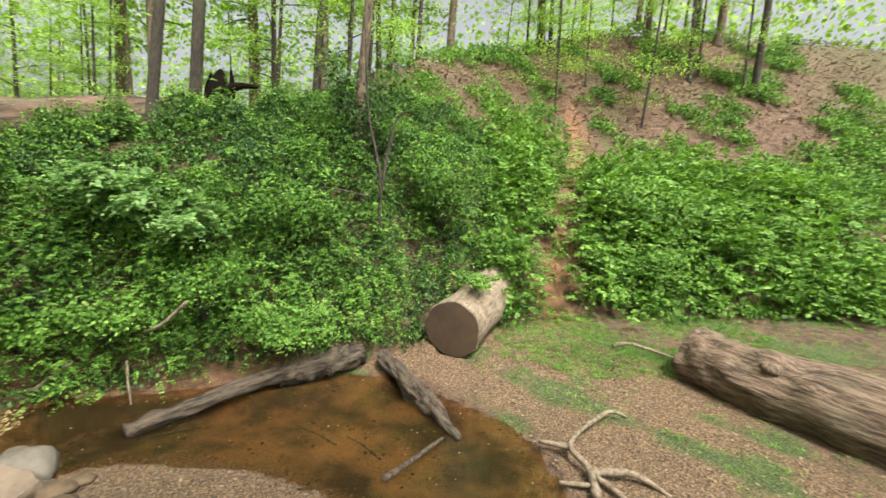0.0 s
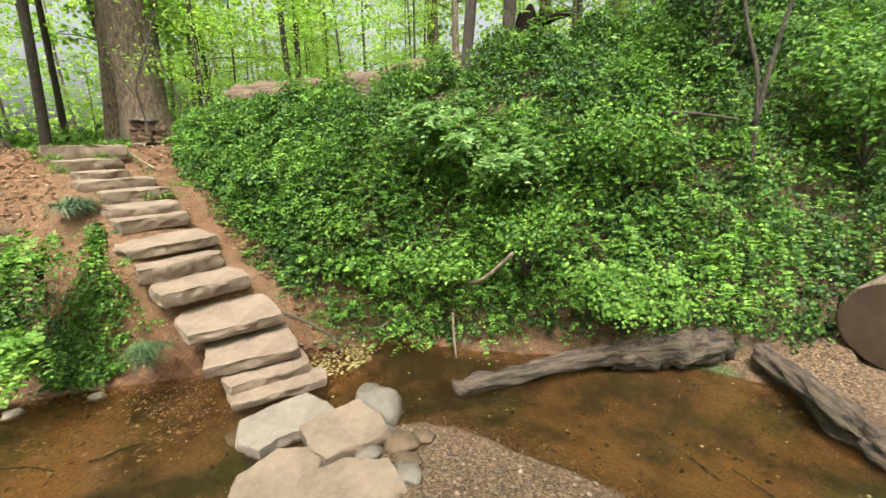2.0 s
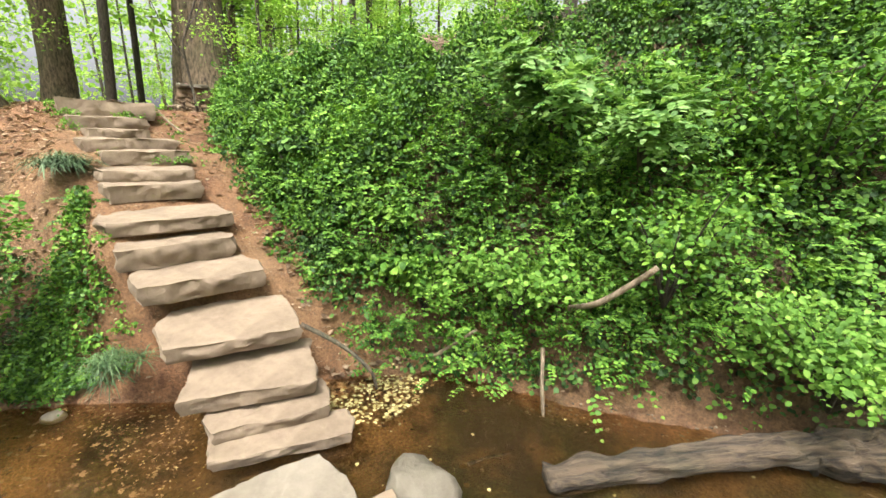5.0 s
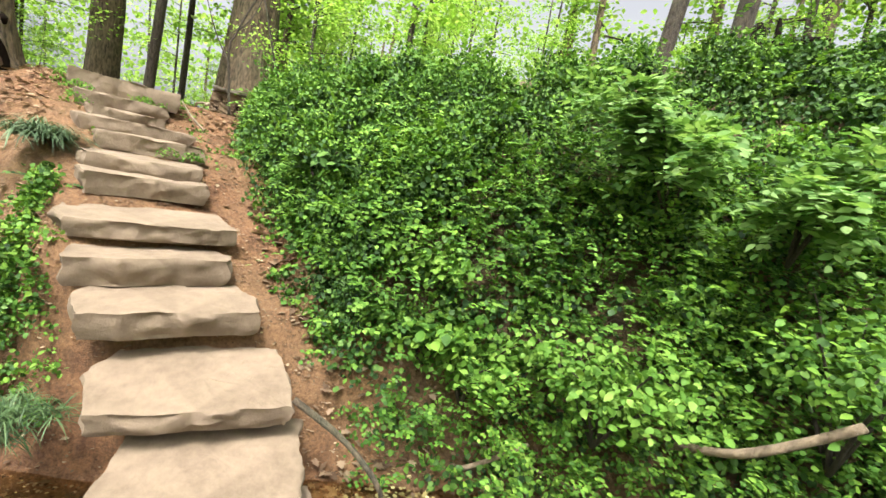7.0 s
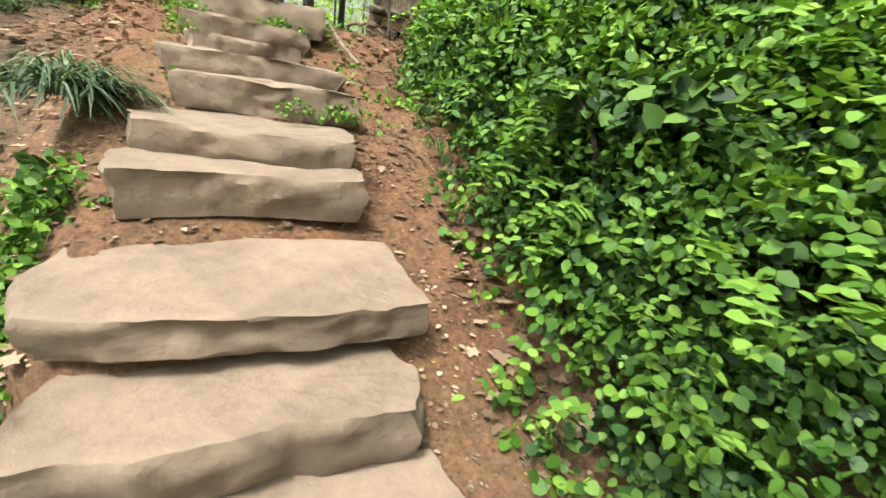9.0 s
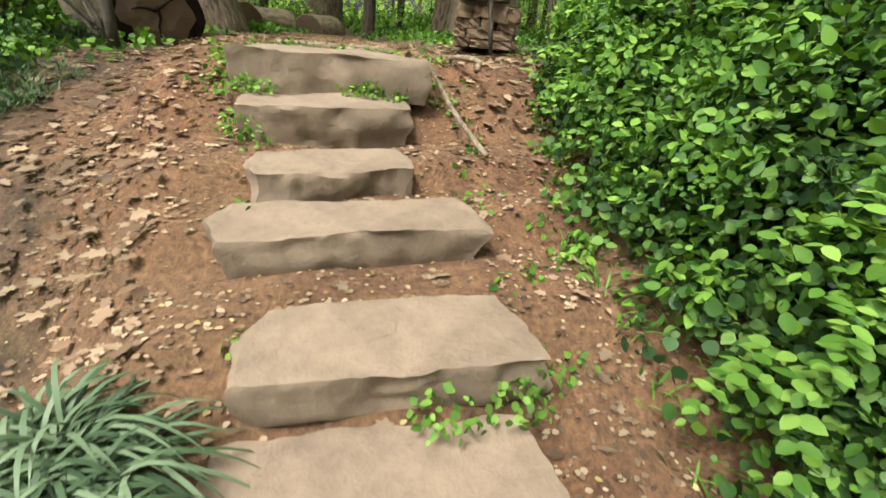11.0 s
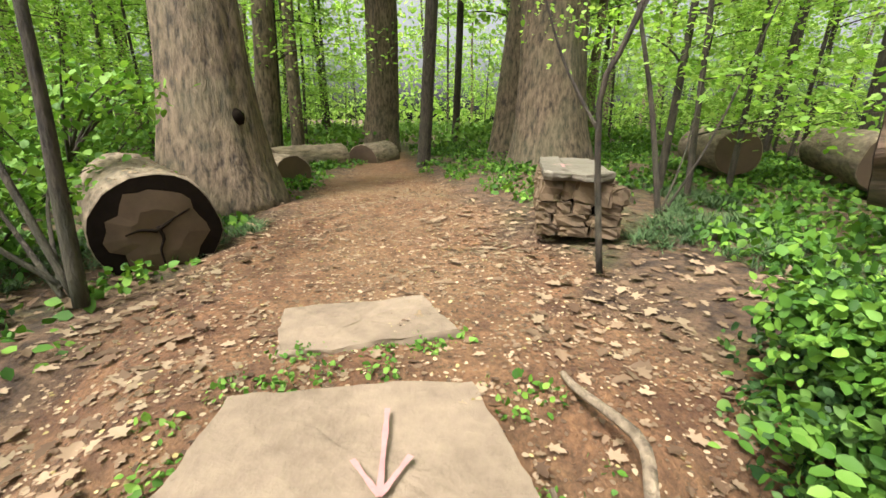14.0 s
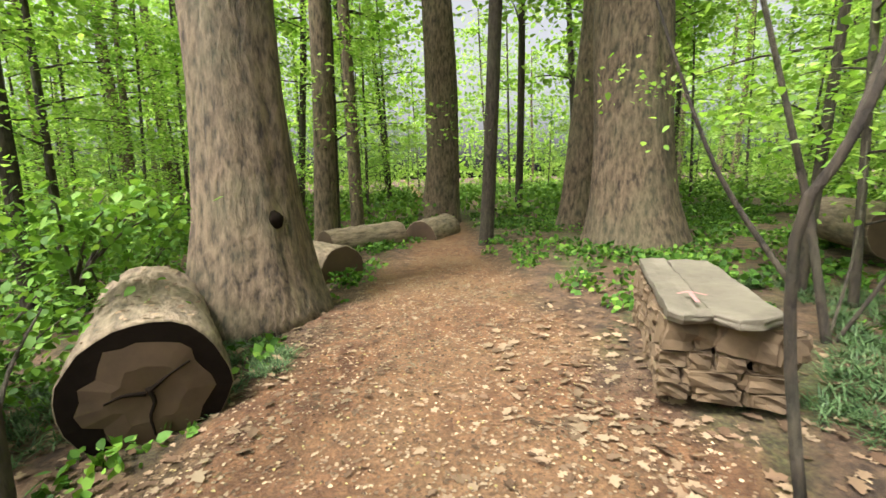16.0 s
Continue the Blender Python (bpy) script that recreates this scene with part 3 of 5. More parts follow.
for i, (line, r) in enumerate([([(-4.55, 9.2, 3.7), (-4.55, 9.2, 4.3), (-4.5, 9.2, 4.85)], [.30, .24, .03]), ([(-4.65, 9.25, 4.1), (-4.75, 9.25, 4.4), (-4.72, 9.25, 4.78)], [.15, .1, .015]), ([(-4.4, 9.2, 4.2), (-4.28, 9.2, 4.5), (-4.3, 9.2, 4.9)], [.12, .07, .012]), ([(-4.5, 9.2, 4.4), (-4.15, 9.2, 4.55), (-3.75, 9.2, 4.55)], [.12, .08, .02]),
                               ([(-4.6, 9.3, 4.1), (-4.9, 9.3, 4.2), (-5.1, 9.25, 4.05)], [.16, .14, .05]), ([(-4.5, 9.25, 3.9), (-4.3, 9.2, 3.75), (-4.2, 9.15, 3.5)], [.16, .12, .08])]):
    v, f = tube(bezier(line, 8), list(np.interp(np.linspace(0, 1, 8), [0, .5, 1], r)), 9, 0.5, i)
    under(mesh_object("root", v, f, M_ROT_GAP), snag)


# ---------------------------------------------------------------- stone bench
def stone_block(name, size, seed, mat):
    bm = bmesh.new()
    bmesh.ops.create_cube(bm, size=1)
    bmesh.ops.bevel(bm, geom=bm.edges[:], offset=0.1, segments=2, affect='EDGES')
    bmesh.ops.subdivide_edges(bm, edges=[e for e in bm.edges if e.calc_length() > 0.5], cuts=2, use_grid_fill=True)
    r = random.Random(seed)
    for v in bm.verts:
        v.co *= 1 + 0.22 * noise.noise(v.co * 2.3 + Vector((seed * 50, 0, 0)))
        v.co = Vector((v.co.x * size[0] * r.uniform(0.86, 1.08), v.co.y * size[1] * r.uniform(0.95, 1.14), v.co.z * size[2] * r.uniform(0.98, 1.2)))
    me = bpy.data.meshes.new(name)
    bm.to_mesh(me)
    bm.free()
    me.materials.append(mat)
    return new(name, me)


bench = thing("stone_bench", "low fieldstone bench with a cracked flat slab top", "bench")
bench_pose = pose(-10.82, 5.16, 2.53, 0, 0, -24)
rnd = random.Random(4)


def bench_stone(size, at, turn=0.0, roll=0.0, label=""):
    b = stone_block("stone", size, rnd.random(), M_BENCH)
    b.matrix_world = bench_pose @ pose(*at, roll, 0, turn)
    return under(b, bench, label)


# end wall towards the steps: low courses, then one big leaning block under the cap
for z, row in ((0.05, ((-0.21, 0.16), (-0.02, 0.2), (0.2, 0.2))), (0.135, ((-0.24, 0.11), (-0.06, 0.24), (0.2, 0.22))), (0.22, ((-0.23, 0.14), (-0.1, 0.11), (0.03, 0.13), (0.22, 0.17)))):
    for y, w in row:
        for x in (-0.09, -1.22):
            bench_stone((0.19, w * 0.97, 0.083), (x + rnd.uniform(-.012, .012), y, z), rnd.uniform(-5, 5), rnd.uniform(-4, 4))
for x in (-0.09, -1.22):
    bench_stone((0.18, 0.15, 0.17), (x, -0.21, 0.34), 4, -6)
    bench_stone((0.17, 0.17, 0.15), (x - 0.01, -0.06, 0.36), 0, 22)
    bench_stone((0.19, 0.27, 0.17), (x + 0.015, 0.10, 0.345), -5, -12, "big wedge-shaped brown block")
    bench_stone((0.17, 0.13, 0.12), (x, 0.27, 0.31), 6, 8)
# long side walls
for row in range(4):
    z = 0.055 + row * 0.10
    x = -0.2
    while x > -1.1:
        w = min(rnd.uniform(0.13, 0.3), x + 1.16)
        for y in (-0.19, 0.2):
            bench_stone((w * 0.96, 0.17, 0.097), (x - w / 2, y + rnd.uniform(-.012, .012), z), rnd.uniform(-3, 3), rnd.uniform(-4, 4))
        x -= w
# near-black core added so the gaps between stones look deep in shade
core = stone_block("gap_core", (1.1, 0.36, 0.38), 3, M_ROT_GAP)
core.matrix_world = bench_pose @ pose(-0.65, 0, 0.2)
under(core, bench, "black core that darkens the gaps between the stones")
for y0, y1, x0, n in ((-0.27, -0.08, 0.07, 31), (-0.085, 0.22, 0.05, 36)):
    cap = slab_mesh("cap_slab", y1 - y0, 1.42, 0.06, n, M_CAP, 0.03, 0.45)
    cap.matrix_world = bench_pose @ pose(x0, (y0 + y1) / 2, 0.485)
    under(cap, bench, "grey cracked slab")


# ---------------------------------------------------------------- chalk marks
def strokes(name, label, m, lines, width):
    v, f = [], []
    for (ax, ay), (bx, by) in lines:
        d = Vector((bx - ax, by - ay)).normalized()
        s = Vector((-d.y, d.x)) * width
        k = len(v)
        for n in range(7):
            t = n / 6
            w = 0.6 + 0.5 * random.Random(n + k).random()
            px, py = ax + (bx - ax) * t, ay + (by - ay) * t
            v += [m @ Vector((px + s.x * w, py + s.y * w, k * 1e-4)), m @ Vector((px - s.x * w, py - s.y * w, k * 1e-4))]
        f += [(k + 2 * n, k + 2 * n + 1, k + 2 * n + 3, k + 2 * n + 2) for n in range(6)]
    return tagged(mesh_object(name, v, f, M_CHALK, False), label, "chalk mark")


strokes("chalk_arrow", "smudged pink chalk arrow drawn on a stone step", pose(-8.97, 3.55, 2.512, 0, 0, -6), [((-.2, .02), (.12, 0)), ((.12, 0), (0, .08)), ((.12, 0), (0, -.07))], 0.009)
strokes("chalk_arrow", "small pink chalk arrow drawn on the bench slab", bench_pose @ pose(-0.13, -0.13, 0.515), [((-.1, 0), (.1, 0)), ((-.1, 0), (-.04, .07)), ((-.1, 0), (-.03, -.07))], 0.011)


# ---------------------------------------------------------------- trees
def trunk_lines(height, r0, lean, seed, flare=1.35):
    n = 22
    pts, rad = [], []
    for i in range(n):
        f = (i / (n - 1)) ** 1.5
        z = f * height
        pts.append((lean[0] * z + 0.25 * r0 * math.sin(z * 0.5 + seed), lean[1] * z + 0.25 * r0 * math.cos(z * 0.43 + seed), z - 0.15))
        rad.append(r0 * (1 - 0.6 * f) * (1 + (flare - 1) * math.exp(-z / (1.1 * r0 + 0.05))))
    return pts, rad


def big_tree(label, at, r0, lean=(0, 0), seed=1, height=19):
    base = thing("tree", label, "tree", at=at)
    pts, rad = trunk_lines(height, r0, lean, seed, 1.6)
    v, f = tube(pts, rad, 40, 0.16, seed)
    under(mesh_object("trunk", v, f, M_BARK), base)
    r = random.Random(seed)
    for k in range(5):
        a, z = r.uniform(0, 6.28), height * r.uniform(0.5, 0.85)
        d = Vector((math.cos(a), math.sin(a), 0.55))
        p = Vector((lean[0] * z, lean[1] * z, z))
        v, f = tube([p + d * (s * 1.1) + Vector((0, 0, 0.06 * s * s)) for s in range(6)], [r0 * 0.35 * (1 - s * 0.16) for s in range(6)], 8, 0.1, k)
        under(mesh_object("limb", v, f, M_BARK), base)
    n = 2600
    c = unit(n) * (rng.random((n, 1)) ** 0.4) * np.array([4.5, 4.5, 3.6]) + np.array([lean[0] * height, lean[1] * height, height * 0.82])
    crown = new("crown", leaves("crown", c, unit(n) + (0, 0, -0.3), unit(n) * 0.6 + (0, 0, 1), rng.uniform(.14, .26, n), M_CANOPY))
    under(crown, base, "fresh green spring leaves")
    return base


tree_a = big_tree("massive grey-barked tree with a dark knot beside the trail", (-13.2, 2.3, 2.45), 0.45, (-0.02, -0.02), 2)
v, f = tube([(0.34, 0.19, 0.88), (0.40, 0.22, 0.9), (0.43, 0.24, 0.9)], [0.10, 0.075, 0.03], 12, 0.2, 1)
under(mesh_object("knot", v, f, M_ROT_GAP), tree_a, "dark branch scar")
big_tree("tall straight tree at the bend of the trail", (-20.8, 4.62, 2.4), 0.46, (0.0, 0.0), 5)
big_tree("massive straight tree behind the stone bench", (-15.4, 7.2, 2.4), 0.58, (0.0, 0.01), 8)
big_tree("leaning trunk standing close behind the massive tree", (-17.6, 7.2, 2.4), 0.36, (-0.02, 0.06), 11)


def slim_tree(name, label, seed, height, r0, crown_from, crown_n, spread, size, mat, branches=9):
    """A slim stem with side branches that carry flat sprays of leaves; built at the origin."""
    base = thing(name, label, "tree")
    r = random.Random(seed)
    lean = (r.uniform(-.06, .06), r.uniform(-.06, .06))
    pts, rad = trunk_lines(height, r0, lean, seed, 1.25)
    v, f = tube(pts, rad, 9, 0.12, seed)
    under(mesh_object("trunk", v, f, M_BARK2 if r0 < 0.14 else M_BARK), base)
    spots = []
    for k in range(branches):
        z = height * (crown_from + (1 - crown_from) * (k + r.random()) / branches)
        a = r.uniform(0, 6.28)
        reach = spread * r.uniform(0.5, 1.0) * (1.15 - 0.6 * z / height)
        d = Vector((math.cos(a), math.sin(a), r.uniform(0.1, 0.5)))
        p = Vector((lean[0] * z, lean[1] * z, z - 0.15))
        line = [p + d * (reach * s / 5) - Vector((0, 0, 0.02 * s * s * reach / 2)) for s in range(6)]
        br = min(r0 * 0.3, 0.05)
        v, f = tube(line, [br * (1 - s * 0.17) for s in range(6)], 5, 0.1, k)
        under(mesh_object("limb", v, f, M_BARK2), base)
        spots += [(q, reach * 0.32) for q in line[2:]]
    per = crown_n // len(spots)
    c = np.concatenate([np.array(q)[None] + rng.normal(size=(per, 3)) * np.array([s, s, s * 0.28]) for q, s in spots])
    n = len(c)
    along = rng.normal(size=(n, 3)) * (1, 1, 0.25) + (0, 0, -0.25)
    crown = new("crown", leaves("crown", c, along, rng.normal(size=(n, 3)) * 0.35 + (0, 0, 1), rng.uniform(.75, 1.3, n) * size, mat))
    under(crown, base, "light green spring leaves in flat sprays")
    return base


TALL = [slim_tree("tree", "tall slim forest tree with grey bark and a high green crown", 20 + i, (15, 17, 13, 16)[i], (.16, .22, .11, .13)[i], 0.3, 1500, 3.2, .19, M_CANOPY, 12) for i in range(4)]
UNDER = [slim_tree("young_tree", "slender young understorey tree in bright spring leaf", 40 + i, (6, 7.5, 5, 8)[i], (.045, .06, .035, .07)[i], 0.14, 3400, 1.9, .07, M_CANOPY, 13) for i in range(4)]
rt = random.Random(11)
SPOTS = [(-4.5, 8.15, 2, 2), (-17.6, 2.1, 1, 2), (-16.6, 5.1, 3, 2), (-11.9, 7.1, 2, 1), (4.5, 17.5, 0, 1), (7.8, 17, 1, 1)]


def free(x, y, gap):
    trail = np.interp(x, [-60, -25, -20, -16, -13, -10, -6, -4.6], [9, 5.6, 4.9, 4.3, 4.0, 3.6, 3.4, 3.5])
    if x < -4.6 and abs(y - trail) < gap:
        return False
    for bx, by in ((-13.25, 2.05), (-20.8, 4.4), (-15.2, 7.35), (-17.4, 7.3)):
        if math.hypot(x - bx, y - by) < 1.2:
            return False
    if water_distance(np.array([x]), np.array([y]))[0] < 1.0 + gap * 0.4:
        return False
    yb = float(np.interp(x, YB_X, YB_Y))
    if x > -9 and yb - 7 < y < yb + (3.6 if x < -2 else 10.5):
        return False
    return math.hypot(x + 9, y - 3.6) > 2.6 + gap and math.hypot(x, y) > 5


def place(kinds, n, gap, box, used=[False] * 8):
    got = 0
    while got < n:
        x, y = rt.uniform(box[0], box[1]), rt.uniform(box[2], box[3])
        if not free(x, y, gap):
            continue
        k = rt.randrange(4)
        s = rt.uniform(0.8, 1.25)
        t = copy_thing(kinds[k], pose(x, y, land_at(x, y), 0, 0, rt.uniform(0, 360)) @ Matrix.Scale(s, 4))
        t.scale = (s, s, s)
        got += 1


place(TALL, 46, 1.6, (-36, -8, -16, 26))
place(TALL, 22, 1.6, (-8, 16, 8, 30))
place(TALL, 26, 1.6, (-60, -30, -30, 40))
# unseen trees behind the camera, added to close the wood and for reflections
place(TALL, 14, 1.6, (-8, 20, -26, -6))
place(UNDER, 58, 2.3, (-30, -9, -12, 22))
place(UNDER, 20, 2.3, (-9, 14, 9, 26))
place(UNDER, 36, 2.3, (-50, -28, -24, 32))
# unseen young trees added behind the camera for the same purpose
place(UNDER, 12, 2.3, (-8, 16, -22, -6))
for x, y, k, kind in SPOTS:
    src = (TALL if kind == 2 else UNDER)[k]
    copy_thing(src, pose(x, y, land_at(x, y), 0, 0, 40 * k + x * 9))
for i, src in enumerate(TALL + UNDER):
    x, y = -24 - 2.2 * i, 10 + 1.7 * i
    src.matrix_world = pose(x, y, land_at(x, y))

# far wood that closes the view all round
n = 60000
ang = rng.uniform(0, 2 * math.pi, n)
rad = rng.uniform(46, 75, n)
zz = rng.uniform(0, 1, n) ** 1.3 * 17 + 1.0
c = np.stack([np.cos(ang) * rad - 6, np.sin(ang) * rad + 3, zz], -1) + rng.normal(size=(n, 3)) * 0.6
c[:, 2] += land(c[:, 0], c[:, 1]) * 0.8
tagged(new("far_wood", leaves("far_wood", c, unit(n), unit(n) + (0, 0, 0.4), rng.uniform(.3, .75, n), M_CANOPY)), "distant wall of light green woodland foliage", "woodland", kind="stuff")


# saplings close to the trail
def sapling(label, lines, mat=M_BARK2):
    base = thing("sapling", label, "sapling")
    for i, (line, r0, r1) in enumerate(lines):
        p = bezier(line, 14)
        v, f = tube(p, list(np.linspace(r0, r1, 14)), 8, 0.15, i)
        under(mesh_object("stem" if i == 0 else "twig", v, f, mat), base)
    return base


sapling("dark crooked bare sapling rising beside the stone bench", [
    ([(-10.17, 4.95, 2.5), (-10.24, 4.91, 3.04), (-10.2, 4.84, 3.51), (-10.13, 4.9, 3.74), (-10.09, 5.0, 4.06), (-9.95, 5.3, 4.9), (-9.9, 5.5, 6.2)], 0.02, 0.009),
    ([(-10.22, 4.87, 3.3), (-10.4, 4.7, 3.7), (-10.5, 4.5, 4.3)], 0.012, 0.004), ([(-10.13, 4.9, 3.75), (-10.3, 5.2, 4.2), (-10.4, 5.4, 4.9)], 0.012, 0.004)])
sapling("slim bent sapling leaning beside the sawn log", [
    ([(-10.58, 2.09, 2.35), (-10.59, 2.1, 2.98), (-10.62, 2.1, 3.36), (-10.66, 2.09, 3.77), (-10.75, 2.05, 4.6), (-10.8, 2.0, 6.0)], 0.04, 0.018),
    ([(-10.6, 2.05, 2.4), (-10.75, 1.75, 3.2), (-10.95, 1.4, 4.1), (-11.1, 1.1, 5.2)], 0.022, 0.01), ([(-10.6, 2.0, 2.4), (-10.9, 1.6, 2.9), (-11.3, 1.1, 3.5)], 0.018, 0.006),
    ([(-10.62, 2.0, 2.45), (-10.5, 1.6, 3.0), (-10.5, 1.2, 3.9)], 0.016, 0.006), ([(-10.6, 2.0, 2.45), (-11.0, 1.8, 2.8), (-11.5, 1.6, 3.0)], 0.014, 0.005)])
sapling("thin pale sapling leaning over the green groundcover", [
    ([(-11.38, 6.33, 2.5), (-11.5, 6.2, 3.4), (-11.58, 6.0, 4.2), (-11.7, 5.6, 5.6)], 0.03, 0.012), ([(-11.4, 6.35, 2.5), (-11.2, 6.6, 3.3), (-11.1, 6.9, 4.4)], 0.014, 0.006),
    ([(-11.42, 6.35, 2.5), (-11.7, 6.8, 3.2), (-12, 7.1, 4.2)], 0.012, 0.005)])
sapling("small forked tree with a dark broken branch on the bank", [
    ([(-0.9, 7.3, 2.0), (-0.95, 7.4, 3.0), (-1.2, 7.5, 4.0), (-1.35, 7.6, 5.6)], 0.032, 0.012), ([(-0.93, 7.35, 2.5), (-0.85, 7.4, 3.2), (-0.72, 7.45, 3.9), (-0.5, 7.4, 4.05)], 0.034, 0.014),
    ([(-1.1, 7.2, 2.6), (-1.8, 6.9, 2.7), (-2.5, 6.6, 2.55)], 0.02, 0.006)])
sapling("thin ivy-grown trunk on the upper bank", [([(-1.45, 8.3, 3.2), (-1.5, 8.3, 4.4), (-1.4, 8.3, 6.4), (-1.5, 8.4, 10)], 0.1, 0.07)], M_BARK)


# ---------------------------------------------------------------- roots and sticks
def stick(name, label, line, r0, r1, category="stick", mat=M_LOGBARK):
    p = bezier(line, 12)
    v, f = tube(p, list(np.linspace(r0, r1, 12)), 8, 0.25, len(line) + p[0][0])
    return tagged(mesh_object(name, v, f, mat), label, category)


stick("exposed_root", "pale bent root hanging over the stream edge", [(-5.0, 4.75, 0.32), (-4.82, 4.74, 0.2), (-4.66, 4.76, 0.12), (-4.5, 4.79, 0.22), (-4.25, 4.95, 0.45)], 0.022, 0.014, "root")
stick("exposed_root", "thin root trailing along the muddy bank", [(-5.4, 4.35, 0.62), (-5.0, 4.6, 0.3), (-4.5, 4.9, 0.3), (-3.9, 5.1, 0.28)], 0.014, 0.008, "root")
stick("exposed_root", "thin root curling down the clay bank", [(-5.5, 4.15, 0.75), (-5.3, 4.3, 0.45), (-5.05, 4.5, 0.22)], 0.013, 0.007, "root")
stick("exposed_root", "short root dipping into the stream", [(-3.6, 4.95, 0.5), (-3.55, 4.88, 0.25), (-3.5, 4.85, -0.02)], 0.016, 0.012, "root")
stick("branch", "bare pale branch sticking out of the bank", [(-3.5, 5.15, 0.8), (-3.19, 5.0, 0.98), (-2.86, 4.95, 1.3)], 0.024, 0.018, "branch")
stick("branch", "grey stick lying beside the lower steps", [(-5.1, 3.75, 0.62), (-4.85, 3.95, 0.45), (-4.62, 4.05, 0.28), (-4.6, 4.1, 0.1)], 0.02, 0.012, "branch", M_DRIFT)
for i, line in enumerate([[(1.75, 3.55, 0.1), (1.8, 3.9, 0.14), (1.7, 4.25, 0.18), (2.1, 4.7, 0.2)], [(1.8, 3.85, 0.14), (2.2, 3.8, 0.18), (2.5, 3.6, 0.1)], [(1.72, 4.2, 0.17), (1.4, 4.4, 0.1)],
                          [(1.85, 3.8, 0.12), (2.05, 3.5, 0.1)], [(2.0, 4.6, 0.2), (2.4, 4.9, 0.24), (2.6, 4.85, 0.2)], [(1.75, 3.7, 0.1), (1.45, 3.75, 0.08)]]):
    stick("dead_branch", "pale barkless dead branch lying on the gravel", line, 0.05 - 0.005 * i, 0.02, "branch")
stick("dead_branch", "twisted pale branch lying on the grass", [(3.3, 7.0, 0.3), (3.5, 6.9, 0.42), (4.0, 6.7, 0.35), (4.4, 6.4, 0.3)], 0.04, 0.015, "branch")
stick("dead_branch", "dark stick lying in the shallow water", [(-0.3, 3.75, 0.0), (0.0, 4.05, 0.05), (0.3, 4.5, 0.0)], 0.035, 0.02, "branch", M_DRIFT)
stick("exposed_root", "curved root crossing the clay trail", [(-8.75, 4.2, 2.46), (-8.9, 4.27, 2.5), (-9.15, 4.22, 2.5), (-9.3, 4.25, 2.46)], 0.02, 0.012, "root")
stick("branch", "thin stick lying on the clay by the ivy", [(-8.2, 4.05, 2.14), (-8.5, 4.0, 2.27), (-8.85, 3.98, 2.44)], 0.014, 0.008, "branch")
stick("tree_limb", "heavy pale limb reaching over the trail from above", [(-7.5, -0.5, 4.5), (-8.5, 0.2, 5.2), (-9.6, 1.2, 5.6), (-11, 1.6, 6.2)], 0.16, 0.1, "branch", M_BARK)


# ---------------------------------------------------------------- green cover
def on_land(n, x0, x1, y0, y1, keep):
    x, y = rng.uniform(x0, x1, n), rng.uniform(y0, y1, n)
    k = keep(x, y)
    x, y = x[k], y[k]
    return np.stack([x, y, land(x, y)], -1)


def gully_gap(x, y):
    return np.abs(x - np.interp(y, [8, 9, 11, 14, 17], [2.4, 2.8, 3.3, 4.6, 5.2]))


def above_toe(x, y):
    return y - np.interp(x, YB_X, YB_Y)


def clumps(name, label, category, centres, radius, per, size, mat, shape=LEAF, squash=0.8):
    """Leaves round many bushy clumps, as one mesh."""
    n = len(centres)
    r = np.broadcast_to(radius, (n,))
    c = np.repeat(centres, per, 0)
    rr = np.repeat(r, per)[:, None]
    d = unit(n * per)
    d[:, 2] = np.abs(d[:, 2]) * 1.1 - 0.25
    p = c + d * rr * rng.uniform(0.55, 1.08, (n * per, 1)) * np.array([1, 1, squash])
    along = d * 0.6 + rng.normal(size=p.shape) * 0.8 + (0, 0, -0.25)
    nor = d + (0, -0.2, 0.7) + rng.normal(size=p.shape) * 0.85
    return tagged(new(name, leaves(name, p, along, nor, rng.uniform(.45, 1.35, len(p)) * size, mat, shape)), label, category, kind="stuff")


def fronds(base, along, length, pairs, leaf, mat, shape=LEAF, droop=0.35):
    """One mesh of feathered leaves: paired leaflets along drooping stalks, with one at the tip."""
    n = len(base)
    a = along / np.linalg.norm(along, axis=1, keepdims=True)
    b = np.cross(a, np.array([0.0, 0.0, 1.0])) + rng.normal(size=(n, 3)) * 0.15
    b /= np.maximum(np.linalg.norm(b, axis=1, keepdims=True), 1e-6)
    u = np.cross(b, a)
    length = np.broadcast_to(length, (n,))[:, None]
    pts, alo, nor, siz = [], [], [], []
    for k in range(pairs + 1):
        f = (k + 1.0) / (pairs + 1)
        p = base + a * length * f - np.array([0, 0, 1.0]) * length * droop * f * f
        for side in ((-1, 1) if k < pairs else (0,)):
            pts.append(p)
            alo.append(a * (0.45 if side else 1) + b * side * 0.95 + rng.normal(size=(n, 3)) * 0.16 - (0, 0, droop * f * 0.6))
            nor.append(u + (0.12, -0.5, 0) + rng.normal(size=(n, 3)) * 0.25)
            siz.append(leaf * (1.1 - 0.35 * f) * rng.uniform(.75, 1.2, n))
    return leaves("fronds", np.concatenate(pts), np.concatenate(alo), np.concatenate(nor), np.concatenate(siz), mat, shape, 0.1, -0.12)


def frond_patch(name, label, category, centres, each, length, pairs, leaf, mat, facing=(0, -0.6, 0.5), droop=0.35, spread=0.1, shape=LEAF):
    c = np.repeat(centres, each, 0) + rng.normal(size=(len(centres) * each, 3)) * spread
    along = rng.normal(size=c.shape) * (0.8, 0.6, 0.35) + facing
    ob = new(name, fronds(c, along, rng.uniform(.65, 1.25, len(c)) * length, pairs, leaf, mat, shape, droop))
    return tagged(ob, label, category, kind="stuff")


